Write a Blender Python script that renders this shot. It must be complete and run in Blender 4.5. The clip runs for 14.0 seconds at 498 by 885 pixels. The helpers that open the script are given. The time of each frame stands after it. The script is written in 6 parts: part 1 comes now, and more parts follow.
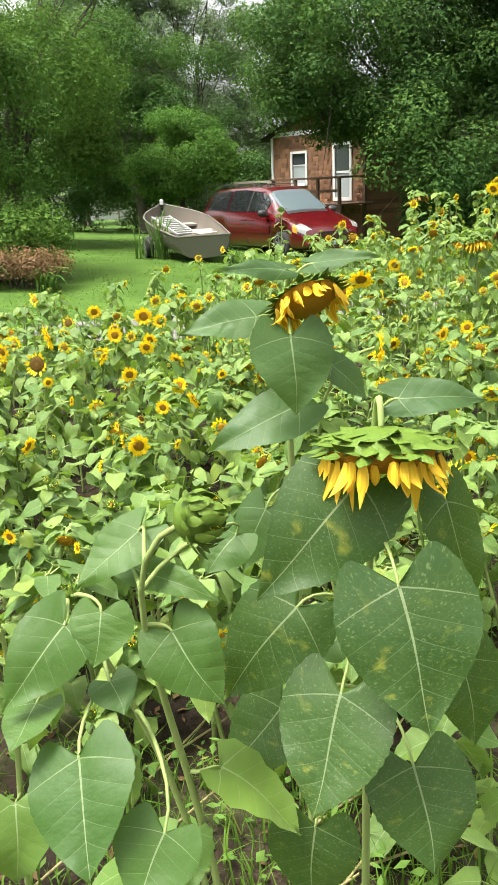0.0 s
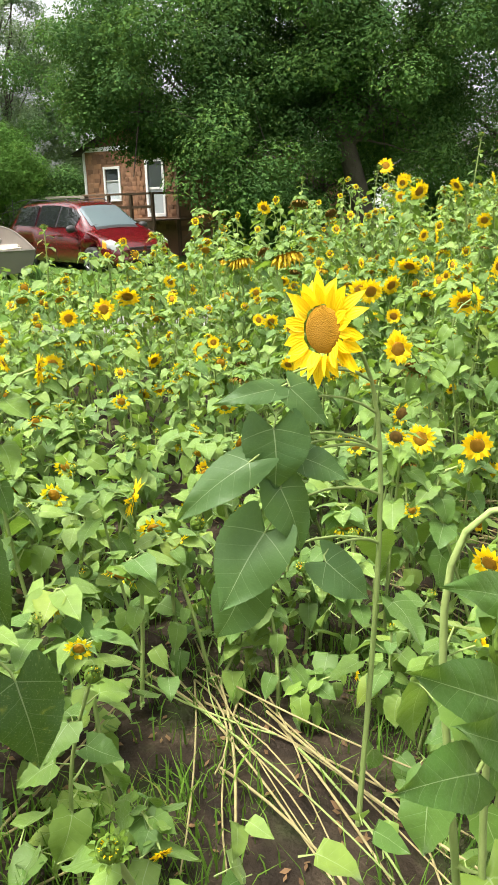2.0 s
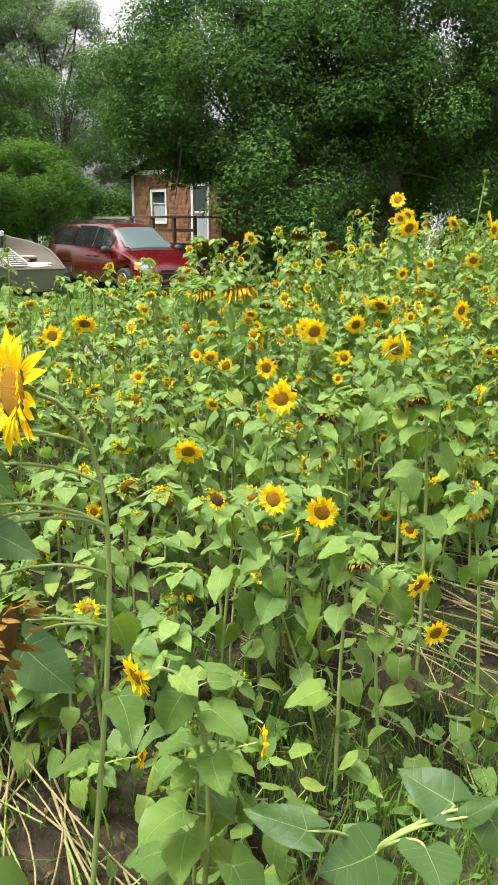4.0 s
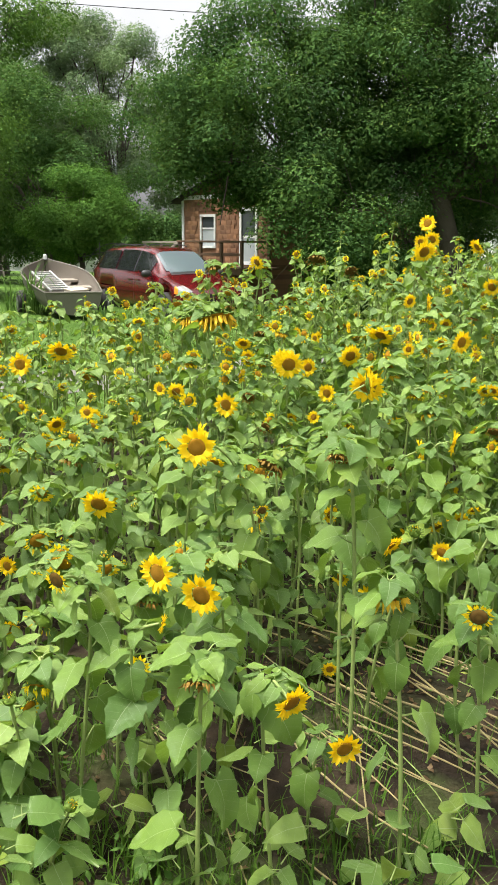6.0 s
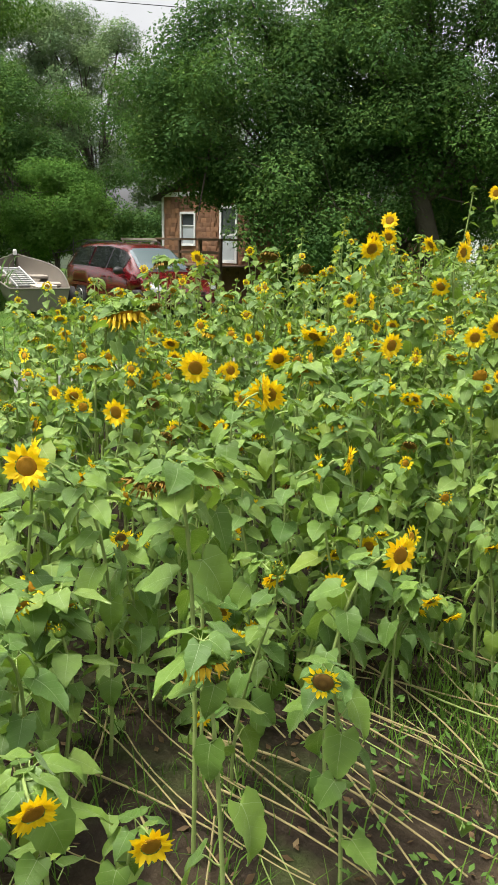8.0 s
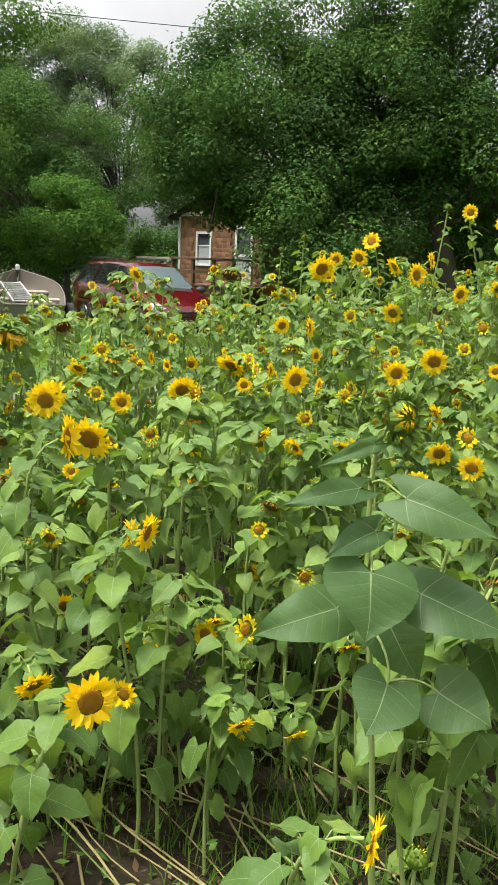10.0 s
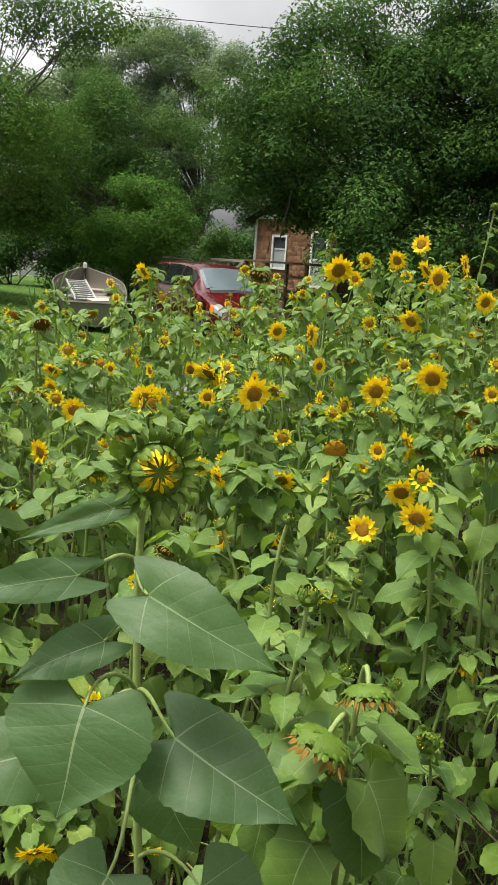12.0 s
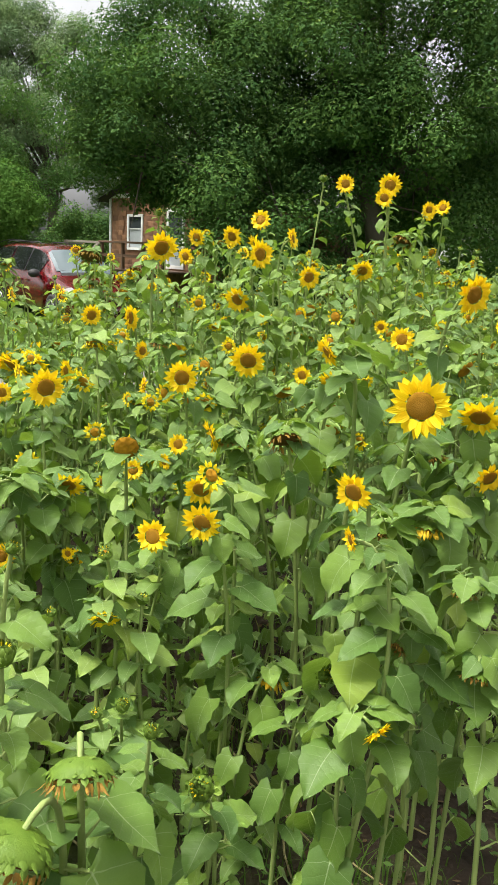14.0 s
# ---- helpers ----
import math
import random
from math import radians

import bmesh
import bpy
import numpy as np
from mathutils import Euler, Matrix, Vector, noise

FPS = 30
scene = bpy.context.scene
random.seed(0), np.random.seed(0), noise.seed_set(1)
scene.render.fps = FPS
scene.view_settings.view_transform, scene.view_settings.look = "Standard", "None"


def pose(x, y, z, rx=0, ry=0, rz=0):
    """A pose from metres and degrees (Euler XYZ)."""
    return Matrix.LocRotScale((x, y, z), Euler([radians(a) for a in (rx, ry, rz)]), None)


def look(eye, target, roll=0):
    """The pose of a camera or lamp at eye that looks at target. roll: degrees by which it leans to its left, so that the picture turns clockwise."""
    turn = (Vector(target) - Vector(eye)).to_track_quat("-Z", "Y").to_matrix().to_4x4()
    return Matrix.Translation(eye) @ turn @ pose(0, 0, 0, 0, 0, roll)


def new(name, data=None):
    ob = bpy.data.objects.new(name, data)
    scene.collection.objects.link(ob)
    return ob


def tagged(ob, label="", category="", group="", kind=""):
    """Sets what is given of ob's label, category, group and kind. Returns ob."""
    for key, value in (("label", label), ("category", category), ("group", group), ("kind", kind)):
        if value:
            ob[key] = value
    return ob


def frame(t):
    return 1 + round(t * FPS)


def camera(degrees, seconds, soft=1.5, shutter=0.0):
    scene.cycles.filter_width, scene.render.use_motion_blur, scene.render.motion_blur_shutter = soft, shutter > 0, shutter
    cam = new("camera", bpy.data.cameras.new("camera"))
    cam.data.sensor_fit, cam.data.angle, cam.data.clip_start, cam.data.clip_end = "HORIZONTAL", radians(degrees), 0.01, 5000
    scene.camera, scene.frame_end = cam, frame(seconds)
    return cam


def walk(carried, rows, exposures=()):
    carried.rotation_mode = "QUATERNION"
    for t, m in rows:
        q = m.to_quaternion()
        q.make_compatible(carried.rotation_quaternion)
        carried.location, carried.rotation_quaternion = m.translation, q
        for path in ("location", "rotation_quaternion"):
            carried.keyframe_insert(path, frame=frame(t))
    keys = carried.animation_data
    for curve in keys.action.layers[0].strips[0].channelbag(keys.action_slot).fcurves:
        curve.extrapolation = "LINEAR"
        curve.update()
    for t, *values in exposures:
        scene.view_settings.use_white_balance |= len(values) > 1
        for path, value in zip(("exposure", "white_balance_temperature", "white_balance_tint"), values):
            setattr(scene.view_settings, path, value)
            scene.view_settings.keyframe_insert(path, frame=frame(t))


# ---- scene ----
cam = camera(35.1, 14.0)
PATH = [
    (0, (0.637, 1.119, 1.886), (0.570, 2.733, 1.356), -2.7),
    (0.5, (0.748, 1.123, 1.888), (0.847, 2.734, 1.357), -2.5),
    (1, (0.892, 1.121, 1.884), (1.097, 2.723, 1.351), -2.6),
    (1.5, (1.017, 1.106, 1.889), (1.278, 2.704, 1.368), -2.1),
    (2, (1.084, 1.079, 1.885), (1.363, 2.675, 1.371), -1.9),
    (2.5, (1.187, 1.085, 1.890), (1.432, 2.689, 1.384), 0.3),
    (3, (1.338, 1.089, 1.909), (1.580, 2.698, 1.417), 1),
    (3.5, (1.520, 1.137, 1.899), (1.746, 2.754, 1.425), 0.4),
    (4, (1.773, 1.183, 1.916), (1.952, 2.808, 1.452), 0.3),
    (4.2, (1.836, 1.189, 1.920), (1.994, 2.818, 1.459), 0),
    (6.3, (2.391, 1.623, 1.901), (2.419, 3.272, 1.491), 0.8),
    (6.5, (2.471, 1.631, 1.903), (2.476, 3.281, 1.495), 0.8),
    (7, (2.566, 1.657, 1.890), (2.538, 3.303, 1.470), -0.2),
    (7.5, (2.617, 1.753, 1.887), (2.610, 3.398, 1.459), -0.1),
    (8, (2.692, 1.936, 1.871), (2.775, 3.582, 1.454), 1.2),
    (8.5, (2.806, 2.068, 1.853), (2.959, 3.704, 1.420), 1.5),
    (9, (3.016, 2.236, 1.850), (3.116, 3.881, 1.432), 2.2),
    (9.2, (3.129, 2.300, 1.869), (3.210, 3.949, 1.462), 2.3),
    (11.3, (3.564, 2.888, 1.839), (3.476, 4.547, 1.476), 3.9),
    (11.5, (3.639, 2.949, 1.839), (3.528, 4.605, 1.473), 4.2),
    (12, (3.863, 3.034, 1.849), (3.715, 4.686, 1.474), 4.1),
    (12.5, (3.952, 3.137, 1.828), (3.781, 4.782, 1.433), 2.1),
    (13, (3.994, 3.262, 1.851), (3.879, 4.910, 1.449), 1),
    (13.5, (4.011, 3.276, 1.856), (4.026, 4.927, 1.456), 2.5),
    (14, (4.104, 3.289, 1.850), (4.225, 4.938, 1.450), 2.7),
]
walk(cam, [(t, look(eye, target, roll)) for t, eye, target, roll in PATH], [(0.0, 1.8), (3.0, 1.72), (4.0, 1.58), (6.5, 1.45), (7.5, 1.3), (8.5, 1.36), (9.0, 1.5), (11.5, 0.98), (12.5, 1.06), (14.0, 1.42)])

# ---- world, sun ----
SUN_EL, SUN_ROT = radians(70), radians(255)
world = bpy.data.worlds.new("overcast_sky")
scene.world = world
world.use_nodes = True
wn, wl = world.node_tree.nodes, world.node_tree.links
wn.clear()
w_out = wn.new("ShaderNodeOutputWorld")
w_bg = wn.new("ShaderNodeBackground")
w_bg.inputs["Strength"].default_value = 0.125
w_sky = wn.new("ShaderNodeTexSky")
w_sky.sky_type, w_sky.sun_disc = "NISHITA", False
w_sky.sun_elevation, w_sky.sun_rotation = SUN_EL, SUN_ROT
w_sky.dust_density, w_sky.air_density, w_sky.ozone_density = 6.0, 1.0, 1.0
w_grey = wn.new("ShaderNodeHueSaturation")
w_grey.inputs["Saturation"].default_value = 0.08
w_tc = wn.new("ShaderNodeTexCoord")
w_noise = wn.new("ShaderNodeTexNoise")
w_noise.inputs["Scale"].default_value, w_noise.inputs["Detail"].default_value = 3.0, 6.0
w_ramp = wn.new("ShaderNodeMapRange")
w_ramp.inputs["From Min"].default_value, w_ramp.inputs["From Max"].default_value = 0.3, 0.7
w_ramp.inputs["To Min"].default_value, w_ramp.inputs["To Max"].default_value = 0.75, 1.25
w_mul = wn.new("ShaderNodeVectorMath")
w_mul.operation = "MULTIPLY"
wl.new(w_sky.outputs["Color"], w_grey.inputs["Color"])
wl.new(w_tc.outputs["Generated"], w_noise.inputs["Vector"])
wl.new(w_noise.outputs["Fac"], w_ramp.inputs["Value"])
wl.new(w_grey.outputs["Color"], w_mul.inputs[0])
wl.new(w_ramp.outputs["Result"], w_mul.inputs[1])
wl.new(w_mul.outputs["Vector"], w_bg.inputs["Color"])
wl.new(w_bg.outputs["Background"], w_out.inputs["Surface"])

sun_data = bpy.data.lights.new("sun", "SUN")
sun_data.energy, sun_data.angle, sun_data.color = 2.0, radians(24), (1.0, 0.95, 0.84)
sun = new("sun", sun_data)
sun.matrix_world = look((0, 0, 30), Vector((0, 0, 30)) - Vector((math.sin(SUN_ROT) * math.cos(SUN_EL), math.cos(SUN_ROT) * math.cos(SUN_EL), math.sin(SUN_EL))))


# ---- materials ----
def shader(name, rough=0.6, spec=0.4):
    m = bpy.data.materials.new(name)
    m.use_nodes = True
    nt = m.node_tree
    b = nt.nodes["Principled BSDF"]
    b.inputs["Roughness"].default_value = rough
    b.inputs["Specular IOR Level"].default_value = spec
    return m, nt, b


def node(nt, kind, **values):
    n = nt.nodes.new(kind)
    for k, v in values.items():
        n.inputs[k.replace("_", " ")].default_value = v
    return n


def ramp(nt, fac, *stops):
    r = nt.nodes.new("ShaderNodeValToRGB")
    e = r.color_ramp.elements
    while len(e) < len(stops):
        e.new(0.5)
    for el, (p, c) in zip(e, stops):
        el.position, el.color = p, (*c, 1)
    nt.links.new(fac, r.inputs["Fac"])
    return r.outputs["Color"]


def mixed(nt, fac, a, b, mode="MIX"):
    m = nt.nodes.new("ShaderNodeMix")
    m.data_type, m.blend_type = "RGBA", mode
    for s, v in ((0, fac), (6, a), (7, b)):
        if isinstance(v, bpy.types.NodeSocket):
            nt.links.new(v, m.inputs[s])
        else:
            m.inputs[s].default_value = v if s == 0 else (*v, 1)
    return m.outputs[2]


def calc(nt, op, a, b=0.0, c=0.0):
    m = nt.nodes.new("ShaderNodeMath")
    m.operation = op
    for i, v in enumerate((a, b, c)):
        if isinstance(v, bpy.types.NodeSocket):
            nt.links.new(v, m.inputs[i])
        else:
            m.inputs[i].default_value = v
    return m.outputs[0]


def noise_fac(nt, scale, detail=4.0, coord="Object"):
    tc = nt.nodes.new("ShaderNodeTexCoord")
    n = node(nt, "ShaderNodeTexNoise", Scale=scale, Detail=detail)
    nt.links.new(tc.outputs[coord], n.inputs["Vector"])
    return n.outputs["Fac"]


def world_noise(nt, scale, detail=4.0):
    g = nt.nodes.new("ShaderNodeNewGeometry")
    n = node(nt, "ShaderNodeTexNoise", Scale=scale, Detail=detail)
    nt.links.new(g.outputs["Position"], n.inputs["Vector"])
    return n.outputs["Fac"]


def bump(nt, b, height, strength=0.3, distance=0.01):
    n = node(nt, "ShaderNodeBump", Strength=strength, Distance=distance)
    nt.links.new(height, n.inputs["Height"])
    nt.links.new(n.outputs["Normal"], b.inputs["Normal"])


def pick(nt, island):
    if island:
        return nt.nodes.new("ShaderNodeNewGeometry").outputs["Random Per Island"]
    return nt.nodes.new("ShaderNodeObjectInfo").outputs["Random"]


def thin(nt, b, color, share):
    """Lets part of the light through a leaf."""
    t = nt.nodes.new("ShaderNodeBsdfTranslucent")
    if isinstance(color, bpy.types.NodeSocket):
        nt.links.new(color, t.inputs["Color"])
    else:
        t.inputs["Color"].default_value = (*color, 1)
    mx = nt.nodes.new("ShaderNodeMixShader")
    mx.inputs[0].default_value = share
    out = nt.nodes["Material Output"]
    nt.links.new(b.outputs[0], mx.inputs[1])
    nt.links.new(t.outputs[0], mx.inputs[2])
    nt.links.new(mx.outputs[0], out.inputs["Surface"])


def uv_noise(nt, scale, detail, seed):
    """Noise over a leaf's own surface that differs from leaf to leaf."""
    uv = nt.nodes.new("ShaderNodeUVMap")
    n = node(nt, "ShaderNodeTexNoise", Scale=scale, Detail=detail)
    n.noise_dimensions = "4D"
    nt.links.new(uv.outputs["UV"], n.inputs["Vector"])
    nt.links.new(calc(nt, "MULTIPLY", seed, 40.0), n.inputs["W"])
    return n.outputs["Fac"]


def leaf_mat(name, dark, light, island, spots=0.0):
    m, nt, b = shader(name, 0.5, 0.35)
    seed = pick(nt, island)
    col = ramp(nt, seed, (0.0, dark), (0.5, [(p + q) / 2 for p, q in zip(dark, light)]), (0.92, light), (1.0, light if spots or light[1] < 0.17 else (0.20, 0.27, 0.03)))
    b.inputs["Sheen Weight"].default_value, b.inputs["Sheen Roughness"].default_value = 0.08 if dark[1] < light[1] < 0.17 else 0.18, 0.5
    b.inputs["Sheen Tint"].default_value = (0.85, 1.0, 0.7, 1)
    uv = nt.nodes.new("ShaderNodeUVMap")
    sep = nt.nodes.new("ShaderNodeSeparateXYZ")
    nt.links.new(uv.outputs["UV"], sep.inputs[0])
    u, v = sep.outputs["X"], calc(nt, "ABSOLUTE", calc(nt, "SUBTRACT", sep.outputs["Y"], 0.5))
    mid = calc(nt, "LESS_THAN", v, calc(nt, "MULTIPLY_ADD", u, -0.0055, 0.0062))
    # side veins: two strong ones from the foot of the blade, weaker ones further up
    slope = calc(nt, "SUBTRACT", u, calc(nt, "MULTIPLY", calc(nt, "POWER", v, 0.8), 0.72))
    rib_d = calc(nt, "ABSOLUTE", calc(nt, "SUBTRACT", calc(nt, "FRACT", calc(nt, "MULTIPLY_ADD", slope, 6.0, 0.42)), 0.5))
    rib = calc(nt, "LESS_THAN", rib_d, calc(nt, "MULTIPLY_ADD", v, -0.06, 0.021))
    strong = calc(nt, "LESS_THAN", calc(nt, "ABSOLUTE", calc(nt, "SUBTRACT", slope, 0.015)), calc(nt, "MULTIPLY_ADD", v, -0.016, 0.0052))
    vein = calc(nt, "MAXIMUM", mid, calc(nt, "MAXIMUM", calc(nt, "MULTIPLY", strong, 0.75), calc(nt, "MULTIPLY", rib, 0.4)))
    net = node(nt, "ShaderNodeTexVoronoi", Scale=30.0)
    net.feature = "DISTANCE_TO_EDGE"
    nt.links.new(uv.outputs["UV"], net.inputs["Vector"])
    mesh_line = calc(nt, "LESS_THAN", net.outputs["Distance"], 0.035)
    mottle = uv_noise(nt, 4.0, 5.0, seed)
    col = mixed(nt, calc(nt, "MULTIPLY", ramp(nt, mottle, (0.35, (0, 0, 0)), (0.7, (1, 1, 1))), 0.34), col, (0.045, 0.09, 0.016))
    col = mixed(nt, calc(nt, "MULTIPLY", mesh_line, 0.07), col, (0.22, 0.33, 0.10))
    col = mixed(nt, calc(nt, "MULTIPLY", vein, 0.5), col, (0.36, 0.44, 0.22))
    if spots:
        sp = ramp(nt, uv_noise(nt, 9.0, 5.0, seed), (0.60, (0, 0, 0)), (0.72, (1, 1, 1)))
        tip = calc(nt, "MULTIPLY_ADD", u, 0.7, 0.35)
        fine = ramp(nt, uv_noise(nt, 75.0, 2.0, seed), (0.60, (0, 0, 0)), (0.68, (1, 1, 1)))
        col = mixed(nt, calc(nt, "MULTIPLY", calc(nt, "MULTIPLY", sp, tip), spots), col, (0.40, 0.40, 0.05))
        col = mixed(nt, calc(nt, "MULTIPLY", fine, spots * 0.6), col, (0.26, 0.34, 0.12))
    nt.links.new(col, b.inputs["Base Color"])
    # quilted between the veins, which lie sunk
    quilt = calc(nt, "SMOOTH_MIN", rib_d, 0.3, 0.2)
    h = calc(nt, "ADD", calc(nt, "MULTIPLY", uv_noise(nt, 11.0, 2.0, seed), 0.35), calc(nt, "MULTIPLY", quilt, 0.22))
    h = calc(nt, "ADD", h, calc(nt, "MULTIPLY_ADD", mesh_line, -0.15, calc(nt, "MULTIPLY", vein, -0.55)))
    bump(nt, b, h, 0.28, 0.02)
    rough = calc(nt, "MULTIPLY_ADD", mottle, 0.2, 0.40)
    nt.links.new(rough, b.inputs["Roughness"])
    glow = mixed(nt, 0.5, col, (0.30, 0.48, 0.03))
    thin(nt, b, glow, 0.3)
    return m


def petal_mat(name, fresh, old, island, tip=None):
    m, nt, b = shader(name, 0.55, 0.3)
    uv = nt.nodes.new("ShaderNodeUVMap")
    sep = nt.nodes.new("ShaderNodeSeparateXYZ")
    nt.links.new(uv.outputs["UV"], sep.inputs[0])
    pleat = calc(nt, "SINE", calc(nt, "MULTIPLY", sep.outputs["Y"], 26.0))
    col = mixed(nt, noise_fac(nt, 7.0, 4.0), fresh, old)
    col = mixed(nt, calc(nt, "MULTIPLY_ADD", pleat, 0.12, 0.12), col, old)
    if tip:
        dry = calc(nt, "MULTIPLY", calc(nt, "POWER", sep.outputs["X"], 2.0), noise_fac(nt, 9.0, 3.0))
        col = mixed(nt, dry, col, tip)
    bump(nt, b, pleat, 0.25, 0.01)
    col = mixed(nt, calc(nt, "MULTIPLY", pick(nt, island), 0.35), col, old)
    nt.links.new(col, b.inputs["Base Color"])
    thin(nt, b, col, 0.35)
    return m


def plain_mat(name, a, c, scale, rough=0.7, spec=0.3, bumpy=0.2, metal=0.0, dist=0.01, coord="Object", detail=6.0):
    m, nt, b = shader(name, rough, spec)
    n = noise_fac(nt, scale, detail, coord)
    fine = noise_fac(nt, scale * 9, 3.0, coord)
    col = mixed(nt, n, a, c)
    col = mixed(nt, calc(nt, "MULTIPLY", fine, 0.3), col, [v * 0.6 for v in a])
    nt.links.new(col, b.inputs["Base Color"])
    b.inputs["Metallic"].default_value = metal
    if bumpy:
        bump(nt, b, fine, bumpy, dist)
    return m


LEAF = leaf_mat("sunflower_leaf", (0.056, 0.126, 0.018), (0.160, 0.262, 0.034), False)
# darker copy of LEAF: shade on the near hanging blades is in the colour
LEAF_MID = leaf_mat("sunflower_leaf_shaded", (0.030, 0.086, 0.010), (0.052, 0.120, 0.014), False)
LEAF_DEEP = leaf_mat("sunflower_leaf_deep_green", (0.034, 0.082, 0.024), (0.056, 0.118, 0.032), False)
# yellow-spotted old leaves, their green also darkened for the shade on hanging blades
LEAF_OLD = leaf_mat("sunflower_leaf_mottled_shaded", (0.019, 0.056, 0.009), (0.034, 0.082, 0.013), False, 0.6)
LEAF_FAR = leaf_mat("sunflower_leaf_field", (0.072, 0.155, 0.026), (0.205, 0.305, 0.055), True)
PETAL = petal_mat("ray_petal", (0.94, 0.77, 0.010), (0.92, 0.63, 0.007), False)
PETAL_FAR = petal_mat("ray_petal_field", (0.94, 0.79, 0.010), (0.92, 0.66, 0.007), True)
PETAL_OLD = petal_mat("withered_petal", (0.93, 0.70, 0.02), (0.80, 0.50, 0.03), False, (0.55, 0.27, 0.04))
PETAL_DRY = petal_mat("dry_petal", (0.50, 0.31, 0.03), (0.22, 0.11, 0.025), False, (0.13, 0.07, 0.025))
BRACT = plain_mat("bract_green", (0.06, 0.125, 0.009), (0.125, 0.19, 0.017), 6.0, 0.6)
STEM = plain_mat("stem_green", (0.17, 0.25, 0.06), (0.31, 0.37, 0.13), 9.0, 0.6)
STRAW = plain_mat("dry_stalk", (0.36, 0.30, 0.14), (0.20, 0.17, 0.075), 5.0, 0.7)


def disc_mat(name, rim, core):
    m, nt, b = shader(name, 0.85, 0.15)
    tc = nt.nodes.new("ShaderNodeTexCoord")
    ln = nt.nodes.new("ShaderNodeVectorMath")
    ln.operation = "LENGTH"
    nt.links.new(tc.outputs["Object"], ln.inputs[0])
    ring = ramp(nt, calc(nt, "MULTIPLY", ln.outputs["Value"], 4.0), (0.25, core), (0.55, [0.7 * v for v in rim]), (0.85, rim))
    vo = node(nt, "ShaderNodeTexVoronoi", Scale=85.0)
    nt.links.new(tc.outputs["Object"], vo.inputs["Vector"])
    col = mixed(nt, calc(nt, "MULTIPLY", vo.outputs["Distance"], 0.28), ring, (0.02, 0.010, 0.004))
    nt.links.new(col, b.inputs["Base Color"])
    bump(nt, b, vo.outputs["Distance"], 0.35, 0.012)
    return m


DISC = disc_mat("flower_disc", (0.40, 0.20, 0.012), (0.30, 0.15, 0.014))
DISC_DARK = disc_mat("ripe_disc", (0.15, 0.085, 0.018), (0.18, 0.11, 0.022))


def foliage_mat(name, dark, light, odd):
    m, nt, b = shader(name, 0.8, 0.08)
    col = ramp(nt, pick(nt, True), (0.0, dark), (0.6, light), (0.95, light), (1.0, odd))
    patch = ramp(nt, world_noise(nt, 0.45, 3.0), (0.35, (0.75, 0.8, 0.8)), (0.65, (1.25, 1.2, 1.0)))
    col = mixed(nt, 1.0, col, patch, "MULTIPLY")
    nt.links.new(col, b.inputs["Base Color"])
    thin(nt, b, mixed(nt, 0.4, col, (0.12, 0.22, 0.02)), 0.3)
    return m


MAPLE = foliage_mat("maple_leaves", (0.030, 0.080, 0.024), (0.068, 0.136, 0.036), (0.14, 0.20, 0.05))
LIGHT_TREE = foliage_mat("bright_leaves", (0.06, 0.14, 0.025), (0.10, 0.21, 0.04), (0.15, 0.24, 0.05))
ASH = foliage_mat("ash_leaves", (0.042, 0.096, 0.02), (0.082, 0.16, 0.032), (0.14, 0.20, 0.05))
# distance haze is put into this leaf colour: paler and greyer green
HAZY_TREE = foliage_mat("hazed_far_leaves", (0.115, 0.185, 0.095), (0.185, 0.265, 0.135), (0.23, 0.29, 0.15))
GRASS = foliage_mat("grass_blades", (0.055, 0.12, 0.018), (0.095, 0.18, 0.028), (0.18, 0.19, 0.06))
WEED = foliage_mat("weed_leaves", (0.06, 0.13, 0.03), (0.11, 0.20, 0.05), (0.2, 0.22, 0.06))
LAWN = foliage_mat("mown_grass", (0.058, 0.125, 0.016), (0.085, 0.160, 0.021), (0.13, 0.17, 0.04))
DEAD = foliage_mat("dead_leaves", (0.085, 0.05, 0.03), (0.17, 0.105, 0.065), (0.24, 0.17, 0.10))
BARK = plain_mat("bark", (0.055, 0.045, 0.035), (0.11, 0.095, 0.075), 3.0, 0.9, 0.2, 0.8, 0.0, 0.04)


